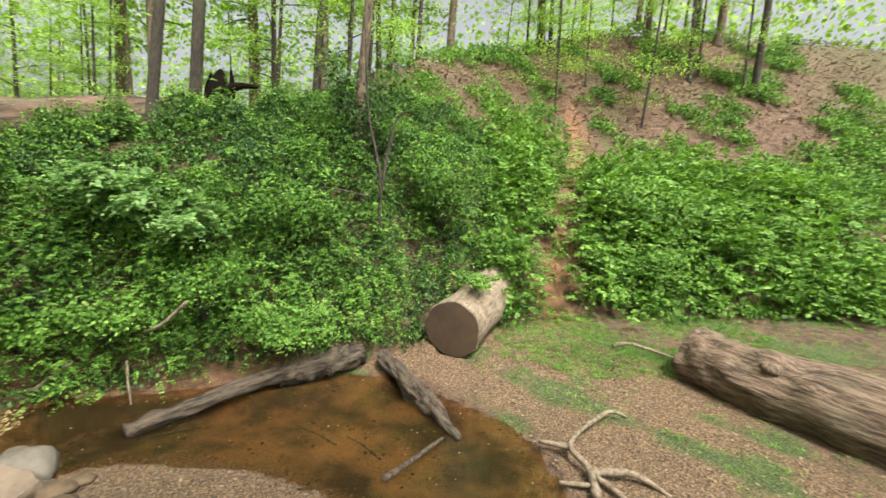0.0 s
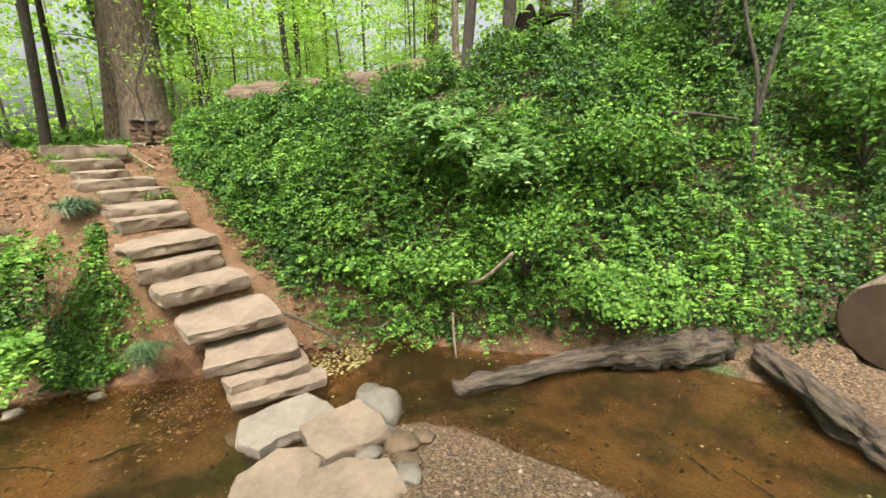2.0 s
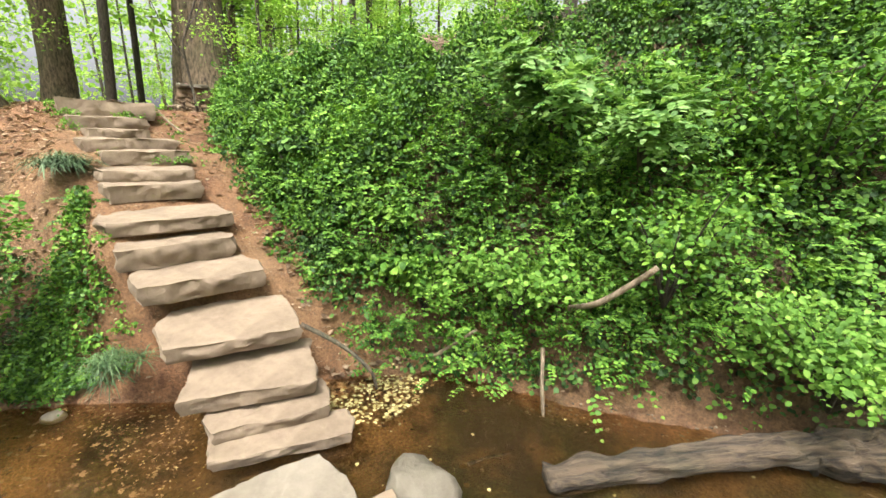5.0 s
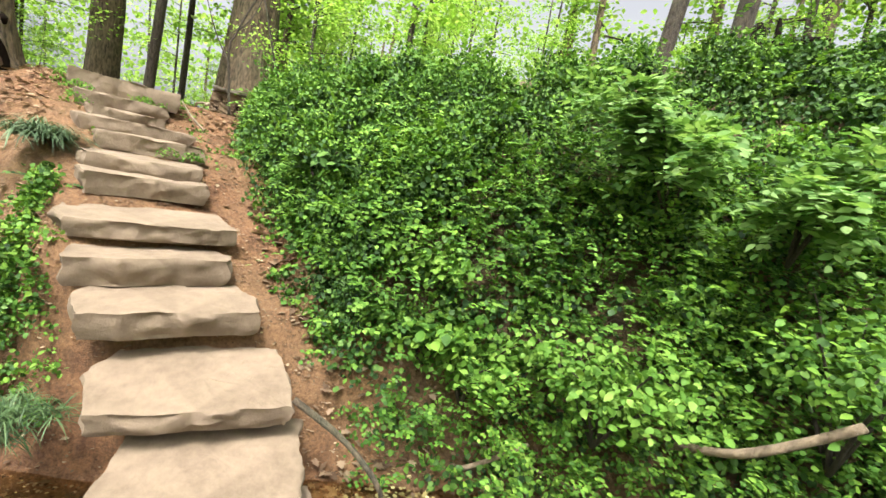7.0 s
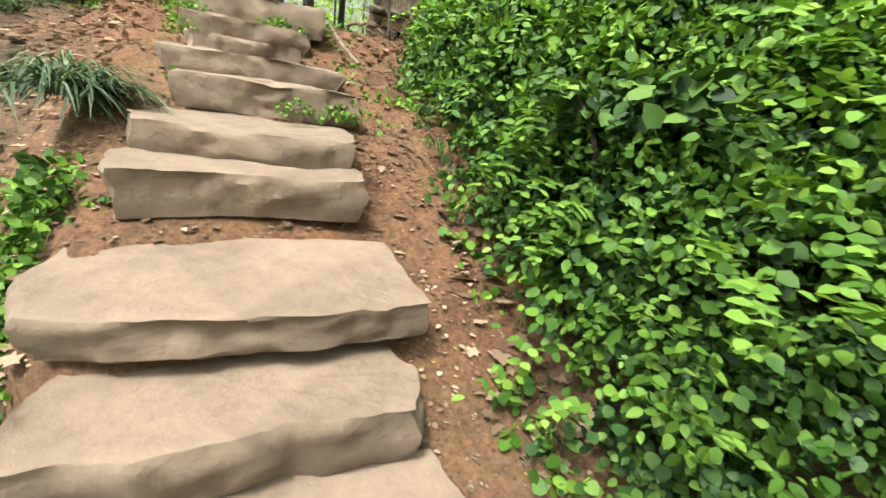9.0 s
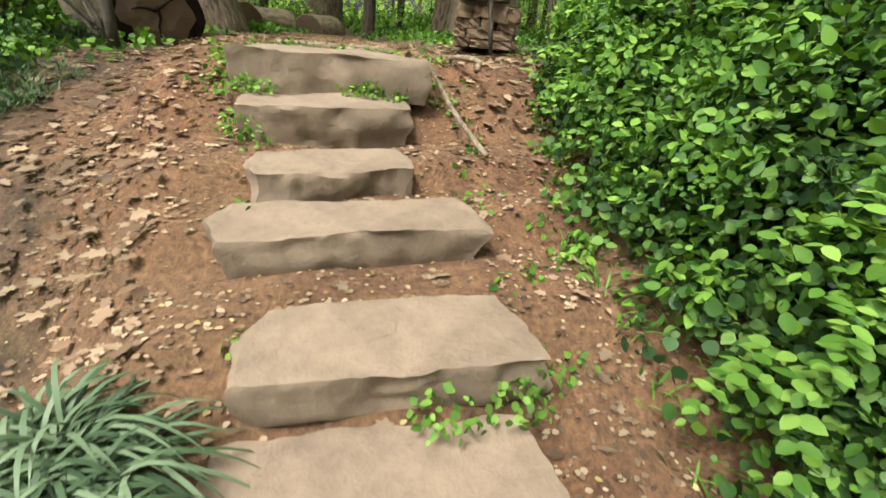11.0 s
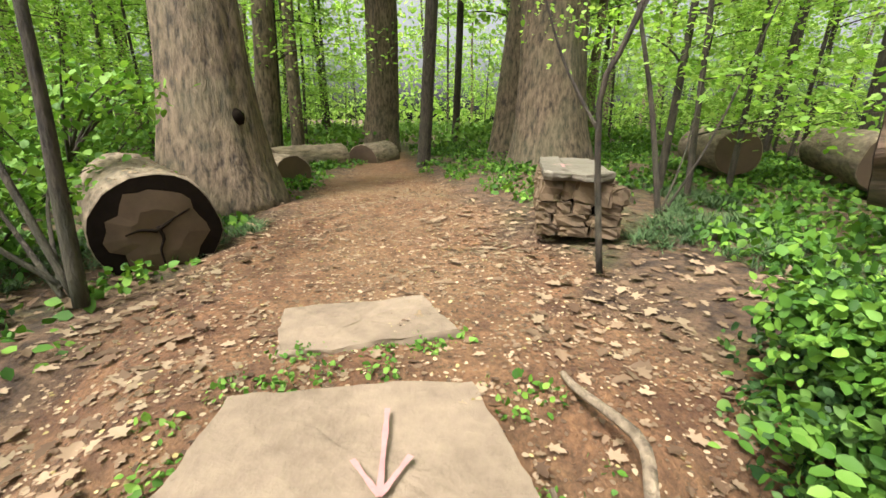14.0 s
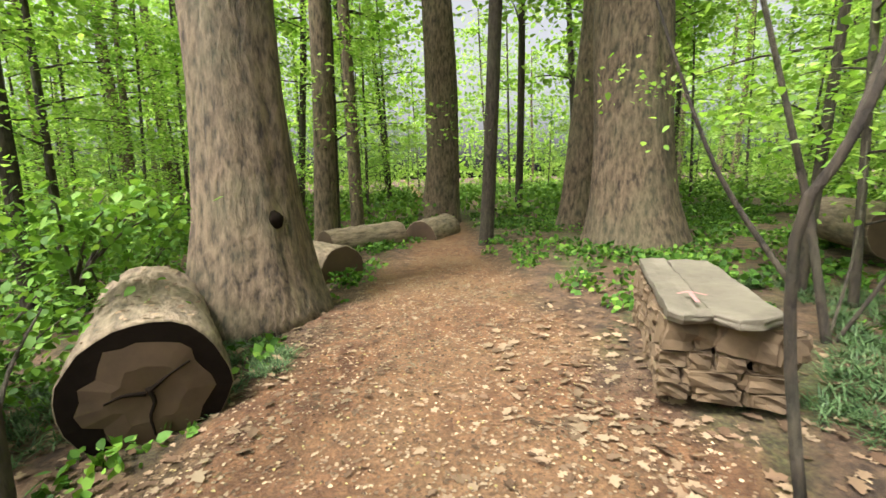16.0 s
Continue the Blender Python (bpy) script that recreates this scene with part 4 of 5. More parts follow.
# the ivy bank beside the stairs and stream
def bank_keep(x, y):
    a = above_toe(x, y)
    top = np.interp(x, [-9.4, -8, -6, -4, 0], [1.2, 2.0, 3.4, 4.2, 6])
    return (a > np.where((x > -5.5) & (x < -2.6), 0.09, 0.03)) & (a < top) & (gully_gap(x, y) > 0.55)


c = on_land(8200, -9.0, 1.5, 4.0, 13, bank_keep)
lift = 0.02 + 0.55 * np.clip(wave(c[:, 0], c[:, 1], 2.6, 3) + 0.1, 0, 1.1) * smooth(0.0, 0.5, above_toe(c[:, 0], c[:, 1]))
c[:, 2] += lift
for part_c, form in ((c[c[:, 0] < -5.4], ROUND8), (c[c[:, 0] >= -5.4], ROUND)):
    clumps("ivy", "dense dark green ivy covering the stream bank", "ivy", part_c, rng.uniform(.12, .27, len(part_c)), 78 if form is ROUND8 else 46, 0.034 if form is ROUND8 else 0.042, M_IVY, form)
c2 = on_land(3400, -8.8, 1.5, 4.0, 12, bank_keep)
c2 = c2[wave(c2[:, 0], c2[:, 1], 1.7, 1) > -0.35]
c2[:, 2] += 0.08 + 0.64 * np.clip(wave(c2[:, 0], c2[:, 1], 2.6, 3) + 0.1, 0, 1.1) * smooth(0.0, 0.6, above_toe(c2[:, 0], c2[:, 1]))
for part_c, form in ((c2[c2[:, 0] < -5.4], LEAF8), (c2[c2[:, 0] >= -5.4], LEAF)):
    clumps("honeysuckle", "tangled mid-green honeysuckle over the bank", "climbing plant", part_c, rng.uniform(.12, .36, len(part_c)), 76 if form is LEAF8 else 64, 0.038, M_HONEY, form)
c3 = on_land(900, -7.2, 1.5, 4.2, 11, lambda x, y: bank_keep(x, y) & (wave(x, y, 1.3, 7) > -0.05))
c3[:, 2] += 0.16 + 0.5 * np.clip(wave(c3[:, 0], c3[:, 1], 2.6, 3) + 0.1, 0, 1.1)
frond_patch("young_shrubs", "bright feathery shrub leaves growing through the ivy", "shrub", c3, 7, 0.24, 5, 0.046, M_BRIGHT, (0.1, -0.7, 0.45), 0.4, 0.16)
c3 = on_land(620, -6.4, 1.5, 4.2, 8, lambda x, y: bank_keep(x, y) & (wave(x, y, 1.9, 3) > 0.1))
c3[:, 2] += 0.12 + 0.5 * np.clip(wave(c3[:, 0], c3[:, 1], 2.6, 3) + 0.1, 0, 1.1)
frond_patch("bank_vines", "mid-green feathery vine leaves hanging down the bank", "climbing plant", c3, 7, 0.3, 5, 0.05, M_HONEY, (0.1, -0.9, 0.1), 0.7, 0.14)

c3 = on_land(520, -5.3, -2.4, 4.4, 7.2, lambda x, y: (above_toe(x, y) > 0.12) & (above_toe(x, y) < 1.5))
c3[:, 2] += 0.22
c3[:, 1] -= 0.12
frond_patch("bank_weeds", "light green weeds with paired leaves low on the bank", "weeds", c3, 7, 0.22, 5, 0.038, M_HONEY, (0.1, -0.8, 0.6), 0.4, 0.16)
clumps("bank_weeds", "fresh small-leaved weeds low on the bank", "weeds", c3[::2] + (0, 0.03, 0), 0.2, 60, 0.03, M_BRIGHT)

# the hedge of small leaves that the upper steps brush past
c = on_land(2600, -9.1, -5.3, 4.1, 6.6, lambda x, y: (above_toe(x, y) > 0.08) & (above_toe(x, y) < 1.7))
a = above_toe(c[:, 0], c[:, 1])
c[:, 2] += 0.05 + (0.16 + 0.22 * np.clip(wave(c[:, 0], c[:, 1], 3.3, 2) + 0.2, 0, 1)) * smooth(0.0, 0.35, a)
c[:, 1] -= 0.10 * smooth(0.05, 0.4, a)
clumps("hedge", "dense honeysuckle hedge with small oval green leaves", "hedge", c[::2], rng.uniform(.09, .17, len(c[::2])), 70, 0.036, M_IVY, LEAF)
clumps("hedge", "fresh bright leaf tips over the honeysuckle hedge", "hedge", c[1::2] + (0, -0.05, 0.07), rng.uniform(.07, .15, len(c[1::2])), 44, 0.038, M_HONEY, LEAF8)
c = on_land(170, -8.8, -5.8, 4.1, 5.4, lambda x, y: (above_toe(x, y) > 0.05) & (above_toe(x, y) < 0.8))
c[:, 2] += 0.28
frond_patch("hedge_shoots", "long leafy honeysuckle shoots arching from the hedge", "hedge", c, 3, 0.34, 6, 0.05, M_BRIGHT, (0.15, -0.8, 0.5), 0.5, 0.06, LEAF8)


# the wide slope beyond the mud flat
def slope_keep(x, y):
    a = above_toe(x, y)
    return (a > -0.2) & (a < 13 + 0.3 * x) & (gully_gap(x, y) > 0.7 + 0.25 * np.sin(y * 3)) & ((y < 12.5 + 0.25 * x) | (wave(x, y, 1.1, 2) > 0.15))


c = on_land(5200, 1.2, 19, 7, 25, slope_keep)
c[:, 2] += 0.12 + 0.3 * np.clip(wave(c[:, 0], c[:, 1], 1.1, 5), 0, 1)
clumps("slope_ivy", "thick green ivy and vines on the far slope", "ivy", c, rng.uniform(.2, .42, len(c)), 34, 0.095, M_HONEY)
c = on_land(2400, 1.2, 19, 7, 25, lambda x, y: slope_keep(x, y) & (wave(x, y, 0.9, 3) > 0.05))
c[:, 2] += 0.2 + 0.7 * np.clip(wave(c[:, 0], c[:, 1], 1.3, 1), 0, 1)
clumps("slope_shrubs", "bright green shrubs on the far slope", "shrub", c, rng.uniform(.25, .5, len(c)), 40, 0.1, M_BRIGHT)
c = on_land(1700, -5.5, 6, 9, 20, lambda x, y: (above_toe(x, y) > 3.5) & (gully_gap(x, y) > 0.7) & (wave(x, y, 1.2, 8) > 0.1))
c[:, 2] += 0.15
clumps("hill_green", "patchy low green plants on the hillside", "shrub", c, rng.uniform(.15, .35, len(c)), 36, 0.08, M_BRIGHT)


def shrub(label, at, size, n, leaf, mat, stems=5, seed=1, shape=LEAF):
    base = thing("shrub", label, "shrub", at=at)
    r = random.Random(seed)
    spots = []
    for k in range(stems):
        a = r.uniform(0, 6.28)
        tip = Vector((math.cos(a) * size[0] * r.uniform(.4, 1), math.sin(a) * size[1] * r.uniform(.4, 1), size[2] * r.uniform(.6, 1)))
        line = [tip * (s / 5) + Vector((0, 0, 0.1 * math.sin(s / 5 * 3.1))) for s in range(6)]
        v, f = tube(line, [0.014 * (1 - 0.15 * s) for s in range(6)], 5)
        under(mesh_object("stem", v, f, M_BARK2), base)
        spots += line[2:]
    per = n // len(spots)
    p = np.concatenate([np.array(q)[None] + rng.normal(size=(per, 3)) * np.array([size[0], size[1], size[2] * 0.4]) * 0.2 for q in spots])
    along = rng.normal(size=p.shape) * (1, 1, .4) + (0, -0.2, -0.45)
    under(new("leaves", leaves("leaves", p, along, rng.normal(size=p.shape) * .4 + (0, -0.3, 1), rng.uniform(.7, 1.25, len(p)) * leaf, mat, shape)), base, "pale green leaves" if mat is M_PALE else "fresh green leaves")
    return base




def feathered_bush(label, at, size, stems, mat, leaf, seed, pairs=5):
    base = thing("shrub", label, "shrub", at=at)
    r = random.Random(seed)
    tips, ways = [], []
    for k in range(stems):
        ang = r.uniform(0, 6.28)
        tip = Vector((math.cos(ang) * size[0] * r.uniform(.3, 1), math.sin(ang) * size[1] * r.uniform(.3, 1) - 0.15, size[2] * r.uniform(.45, 1)))
        line = [tip * (q / 5) + Vector((0, 0, 0.15 * math.sin(q / 5 * 3.1))) for q in range(6)]
        v, f = tube(line, [0.013 * (1 - 0.15 * q) for q in range(6)], 5)
        under(mesh_object("stem", v, f, M_BARK2), base)
        for q in line[2:]:
            for m in range(7):
                tips.append(np.array(q) + rng.normal(size=3) * 0.05)
                ways.append(np.array((tip.x, tip.y - 0.3, 0.15)) + rng.normal(size=3) * (0.45, 0.4, 0.25))
    me = fronds(np.array(tips), np.array(ways), rng.uniform(.2, .38, len(tips)), pairs, leaf, mat, LEAF8, 0.35)
    under(new("leaves", me), base, "feathery pale green leaves")
    return base


feathered_bush("pale feathery bush arching out from the ivy bank", (-4.0, 5.75, 2.0), (0.75, 0.4, 0.85), 8, M_PALE, 0.075, 3)
feathered_bush("pale feathery bush hanging over the steep bank", (-3.3, 5.75, 1.85), (0.6, 0.3, 0.6), 5, M_PALE, 0.075, 4)
feathered_bush("fern-like weeds at the foot of the clay bank", (-6.15, 2.0, 0.45), (0.4, 0.35, 0.3), 6, M_BRIGHT, 0.055, 5)
feathered_bush("fern-like plant halfway up the clay bank", (-6.6, 2.2, 1.2), (0.4, 0.3, 0.3), 6, M_BRIGHT, 0.05, 6)
feathered_bush("drooping fern plant over the stream bank", (-7.0, 1.3, 0.75), (0.5, 0.45, 0.35), 7, M_HONEY, 0.06, 7)
shrub("bright small-leaved bush leaning over the stream log", (-1.9, 5.7, 0.35), (0.75, 0.6, 0.75), 2600, 0.045, M_BRIGHT, 9, 5)
shrub("small bright plant growing on the sawn log", (0.85, 7.3, 1.05), (0.4, 0.5, 0.3), 700, 0.05, M_BRIGHT, 6, 6)
shrub("dark glossy bush at the foot of the stairs bank", (-5.0, 4.6, 0.75), (0.5, 0.4, 0.4), 800, 0.075, M_HONEY, 7, 7)
shrub("leafy plant at the trail edge beside the clay path", (-6.15, 4.3, 1.75), (0.35, 0.3, 0.35), 420, 0.07, M_IVY, 6, 8)
shrub("tall tangle of vines on the steep slope", (0.2, 8.1, 2.0), (0.9, 0.7, 1.6), 3000, 0.06, M_HONEY, 10, 9)
shrub("dense green thicket on the far slope", (5.5, 10.5, 1.6), (1.6, 1.2, 1.8), 3200, 0.09, M_BRIGHT, 12, 10)
shrub("vine-covered thicket on the upper bank", (-1.4, 8.1, 3.1), (0.7, 0.7, 2.2), 2600, 0.06, M_IVY, 9, 11)
shrub("leafy undergrowth beside the sawn log", (-11.4, 1.1, 2.3), (0.9, 0.8, 1.1), 1500, 0.07, M_BRIGHT, 9, 12)
shrub("leafy undergrowth at the trail edge", (-13.6, 0.6, 2.2), (1.0, 0.9, 1.3), 1700, 0.07, M_BRIGHT, 9, 13)
shrub("leafy branches in front of the massive tree", (-11.9, 1.5, 3.0), (0.8, 0.7, 0.7), 500, 0.07, M_BRIGHT, 7, 14)

for at, size, n, leaf, mat, seed, words in (
        ((-4.7, 4.75, 0.55), (0.5, 0.4, 0.5), 900, 0.055, M_BRIGHT, 21, "bright leafy weeds at the foot of the bank"), ((-3.9, 5.05, 0.6), (0.6, 0.4, 0.6), 1100, 0.05, M_BRIGHT, 22, "fresh green bush above the stream"),
        ((-5.3, 4.75, 1.15), (0.5, 0.4, 0.45), 800, 0.055, M_BRIGHT, 23, "ferny bright plant in the ivy"), ((-5.6, 5.2, 1.6), (0.6, 0.5, 0.4), 800, 0.05, M_BRIGHT, 24, "light green tangle on the bank"),
        ((-2.9, 5.4, 0.9), (0.6, 0.5, 0.9), 1500, 0.045, M_HONEY, 25, "tall honeysuckle mound by the stream"), ((-6.7, 5.2, 2.35), (0.6, 0.5, 0.5), 1200, 0.04, M_HONEY, 26, "rounded vine mound on top of the bank"),
        ((-2.3, 6.6, 1.6), (0.8, 0.6, 1.2), 2200, 0.05, M_HONEY, 27, "tall tangled thicket of vines on the bank"), ((-7.9, 4.75, 2.55), (0.5, 0.45, 0.5), 1300, 0.036, M_HONEY, 28, "rounded hedge of small leaves beside the top steps"),
        ((2.9, 10.2, 1.9), (0.5, 0.6, 0.5), 500, 0.06, M_BRIGHT, 29, "light ferns growing in the clay gully"), ((3.2, 12.2, 3.0), (0.6, 0.6, 0.5), 500, 0.06, M_BRIGHT, 30, "sparse ferns higher in the clay gully"),
        ((1.4, 8.6, 0.9), (0.9, 0.6, 1.0), 1600, 0.06, M_HONEY, 31, "bushy growth behind the sawn log"), ((4.6, 9.2, 0.9), (1.2, 0.6, 0.9), 1500, 0.07, M_BRIGHT, 32, "bright shrubs at the foot of the slope")):
    shrub(words, at, size, n, leaf, mat, 8, seed)

# left bank: leafy plants on red clay
def clay_bank(x, y):
    d = water_distance(x, y)
    return (d > 0.36) & (d < 3.2) & (y < np.interp(x, [-9, -8, -7.4, -6.6, -5.6], [1.7, 2.05, 2.4, 2.62, 2.7])) & (x < -5.5)


c = on_land(5200, -10.5, -5.5, -2.5, 2.75, lambda x, y: clay_bank(x, y) & (wave(x, y, 2.3, 6) + 0.9 * smooth(1.9, 0.6, y) > -0.75))
c[:, 2] += 0.05
c = c[np.hypot(c[:, 0] + 7.25, c[:, 1] - 2.6) > 0.5]
clumps("bank_plants", "patchy ivy and seedlings on the red clay bank", "groundcover", c, rng.uniform(.07, .2, len(c)), 30, 0.04, M_HONEY)
c = on_land(1100, -10.5, -5.6, -2.5, 2.0, lambda x, y: clay_bank(x, y) & (wave(x, y, 1.7, 4) + 0.8 * smooth(1.6, 0.4, y) > 0.1))
c[:, 2] += 0.1
clumps("bank_ivy", "dark ivy hanging down the shaded clay bank", "ivy", c, rng.uniform(.14, .3, len(c)), 46, 0.045, M_IVY)
c = on_land(1500, -9, -5.6, 0.4, 2.7, lambda x, y: clay_bank(x, y) & (wave(x, y, 2.9, 1) > -0.15))
clumps("bank_creeper", "dark creeping ivy over the clay bank", "ivy", c + (0, 0, 0.03), rng.uniform(.06, .16, len(c)), 30, 0.036, M_IVY)
c = on_land(620, -9.5, -5.6, -1.5, 2.6, clay_bank)
c[:, 2] += 0.06
frond_patch("bank_ferns", "small bright ferns sprouting from the clay bank", "fern", c, 4, 0.2, 5, 0.042, M_BRIGHT, (0.6, 0.1, 0.5), 0.4, 0.07)

# plants that crowd the open side of the lower steps
c = on_land(900, -6.95, -5.7, 2.1, 2.84, lambda x, y: (y < 2.74 + 0.05 * np.sin(x * 9)) & (water_distance(x, y) > 0.08) & (np.hypot(x + 7.16, y - 2.72) > 0.32))
c[:, 2] += 0.04
clumps("step_side_plants", "low ivy and weeds crowding the side of the steps", "groundcover", c, rng.uniform(.05, .13, len(c)), 34, 0.032, M_HONEY)
frond_patch("step_side_ferns", "small ferns drooping beside the lower steps", "fern", c[::5], 4, 0.18, 6, 0.032, M_IVY, (0.5, -0.1, 0.5), 0.6, 0.05)
# green plateau to the north of the trail, and around the trees
def plateau_keep(x, y):
    trail = np.interp(x, [-30, -20, -16, -13, -10, -8], [4.9, 4.9, 4.3, 4.0, 3.7, 3.6])
    half = np.where(y > trail, np.interp(x, [-30, -16, -13, -10.5, -8.6], [0.6, 0.75, 1.4, 2.1, 2.3]), np.interp(x, [-30, -16, -13, -10.5, -9], [0.6, 0.75, 1.2, 1.5, 1.0]))
    return (np.abs(y - trail) > half + 0.35 * wave(x, y, 3, 2)) & ((y > trail) | (x < -9.2))


c = on_land(3400, -22, -9, -6, 14, lambda x, y: plateau_keep(x, y) & (wave(x, y, 1.6, 2) > -0.3))
c[:, 2] += 0.03
clumps("groundcover", "low green woodland groundcover around the trees", "groundcover", c, rng.uniform(.14, .28, len(c)), 30, 0.07, M_HONEY, LEAF, 0.5)
c = on_land(900, -45, -20, -20, 24, plateau_keep)
clumps("far_groundcover", "bright green low growth on the forest floor", "groundcover", c + (0, 0, .2), rng.uniform(.4, .9, len(c)), 40, 0.16, M_BRIGHT)


# grass-like liriope
def blades(base, along, length, width, mat, droop):
    """One mesh of arching grass blades: narrow strips that taper to a point and bow to the ground."""
    n, rows = len(base), 7
    a = along / np.linalg.norm(along, axis=1, keepdims=True)
    b = np.stack([-a[:, 1], a[:, 0], np.zeros(n)], -1)
    b /= np.maximum(np.linalg.norm(b, axis=1, keepdims=True), 1e-6)
    pts = np.empty((n, rows, 2, 3))
    for k in range(rows):
        t = k / (rows - 1)
        p = base + length[:, None] * (a * t + np.array([0, 0, 1.0]) * droop * t * t)
        w = width * (0.55 + 1.6 * t - 2.1 * t * t)
        pts[:, k, 0], pts[:, k, 1] = p - b * w / 2, p + b * w / 2
    k = np.arange(rows - 1) * 2
    quad = np.stack([k, k + 1, k + 3, k + 2], -1)
    loops = (np.arange(n)[:, None, None] * rows * 2 + quad[None]).reshape(-1, 4)
    me = bpy.data.meshes.new("blades")
    me.vertices.add(n * rows * 2)
    me.vertices.foreach_set("co", pts.astype(np.float32).ravel())
    me.loops.add(loops.size)
    me.loops.foreach_set("vertex_index", loops.astype(np.int32).ravel())
    me.polygons.add(len(loops))
    me.polygons.foreach_set("loop_start", np.arange(len(loops), dtype=np.int32) * 4)
    me.update(calc_edges=True)
    me.materials.append(mat)
    return me


def tufts(name, label, centres, count, length, mat, category="grass", droop=-0.4, width=0.008):
    n = len(centres)
    c = np.repeat(centres, count, 0) + rng.normal(size=(n * count, 3)) * (.03, .03, .005)
    ang = rng.uniform(0, 2 * math.pi, len(c))
    along = np.stack([np.cos(ang), np.sin(ang), rng.uniform(.5, 1.8, len(c))], -1)
    return tagged(new(name, blades(c, along, rng.uniform(.6, 1.25, len(c)) * length, width, mat, droop)), label, category, kind="stuff")


c = on_land(2600, -13, -8.6, 0.2, 7.5, lambda x, y: plateau_keep(x, y) & (wave(x, y, 1.1, 9) > -0.1))
tufts("liriope", "dark grassy liriope beside the trail", c, 26, 0.15, M_GRASS)
tufts("liriope_clump", "big drooping dark green grass clump beside the steps", np.array([[-7.16, 2.72, 1.80]]) + rng.normal(size=(14, 3)) * (.07, .07, .01), 34, 0.34, M_LIRIOPE, "plant", -0.75, 0.012)
tufts("fern_clump", "drooping grassy clump hanging at the foot of the steps", np.array([[-5.75, 2.62, 0.45]]) + rng.normal(size=(9, 3)) * (.08, .08, .05), 50, 0.24, M_GRASS, "plant", -0.8, 0.007)
c = on_land(4200, 0.8, 9, 3.2, 9.5, lambda x, y: (water_distance(x, y) > 0.9) & (above_toe(x, y) < 0.3) & (wave(x, y, 1.9, 4) + wave(x, y, 5.3, 1) * .6 + 0.3 * (y - 5.5) + rng.normal(size=x.shape) * 0.7 > 0.55))
tufts("grass", "short fresh green grass on the mud flat", c, 8, 0.08, M_BRIGHT)
c = on_land(240, -9.6, -7.0, 2.85, 4.2, lambda x, y: (np.abs(y - 3.45) > 0.38))
clumps("step_seedlings", "small green plants rooted beside the step stones", "seedling", c[::4], 0.07, 16, 0.03, M_HONEY)
c = np.array([(-8.9, 2.96, 2.36), (-8.78, 2.98, 2.3), (-8.5, 3.02, 2.2), (-8.45, 3.08, 2.15), (-8.72, 3.6, 2.32), (-8.7, 3.74, 2.3), (-9.6, 3.3, 2.46), (-9.55, 3.6, 2.45), (-9.58, 3.8, 2.45), (-7.12, 3.5, 1.83),
              (-7.1, 3.66, 1.83), (-7.15, 3.74, 1.85), (-6.1, 2.74, 1.3), (-5.6, 2.72, 0.75), (-8.85, 3.96, 2.36)])
c = np.concatenate([c, [(-9.62, y, 2.44) for y in np.linspace(3.22, 3.95, 9)], [(-8.74, y, 2.32) for y in (3.05, 3.12, 3.55, 3.62)], [(x, 2.96, 2.42) for x in (-9.3, -9.1, -8.9)], [(x, 3.97, 2.42) for x in (-9.3, -9.15)], [(-9.42, y, 2.46) for y in (3.1, 3.25, 3.4, 3.6)]])
clumps("moss_tufts", "bright small weeds growing from under the slabs", "weeds", c, 0.085, 60, 0.026, M_BRIGHT)


# taller bright tufts at the top of the clay bank
c = on_land(4200, -10.4, -6.7, -1.5, 2.55, lambda x, y: (water_distance(x, y) > 1.25) & (y < np.interp(x, [-10.4, -8.6, -7.6, -7], [1.4, 1.95, 2.3, 2.45])))
tufts("bank_grass", "bright fresh grass on top of the clay bank", c, 14, 0.17, M_BRIGHT)


# fallen leaves, petals and pebbles
def scatter(name, label, category, pts, size, mat, shape=LEAF, up=0.015):
    n = len(pts)
    pts = pts + (0, 0, up)
    along = rng.normal(size=(n, 3)) * (1, 1, .12)
    nor = rng.normal(size=(n, 3)) * .16 + (0, 0, 1)
    return tagged(new(name, leaves(name, pts, along, nor, size, mat, shape, 0.14, -0.1)), label, category, kind="stuff")


c = on_land(5200, -14, -8.7, 1.5, 6.5, lambda x, y: wave(x, y, 2.1, 5) + rng.normal(size=x.shape) * .5 > -0.1)
scatter("leaf_litter", "curled dry brown leaves on the trail", "fallen leaves", c, rng.uniform(.02, .08, len(c)), M_DRY, MAPLE, 0.006)
c = on_land(3400, -9.2, -4.9, 1.2, 4.8, lambda x, y: rng.random(x.shape) < np.where(np.abs(y - 3.4) < 0.6, 0.25, 0.8))
scatter("leaf_litter", "dry brown leaves on the clay beside the steps", "fallen leaves", c, rng.uniform(.02, .07, len(c)), M_DRY, MAPLE, 0.006)
c = on_land(4200, -3.5, 6, 2.0, 9.2, lambda x, y: (water_distance(x, y) > 0.05) & (above_toe(x, y) < 0.4))
scatter("leaf_litter", "small dry leaves on the gravel bar", "fallen leaves", c, rng.uniform(.015, .05, len(c)), M_DRY)
c = on_land(30000, -6, 24, 10, 30, lambda x, y: above_toe(x, y) > 3.2)
scatter("leaf_litter", "brown leaf litter on the upper hillside", "fallen leaves", c, rng.uniform(.08, .16, len(c)), M_DRY)
c = on_land(1200, -14, -4.7, 2.2, 4.8, lambda x, y: x < 0)
scatter("yellow_petals", "small yellow fallen petals on the clay", "petals", c, rng.uniform(.010, .024, len(c)), M_PETAL, LEAF, 0.008)
c = on_land(700, -4.9, -4.2, 3.6, 5.0, lambda x, y: np.hypot(x + 4.75, y - 4.15) < 0.45)
c[:, 2] = np.maximum(c[:, 2], 0.0)
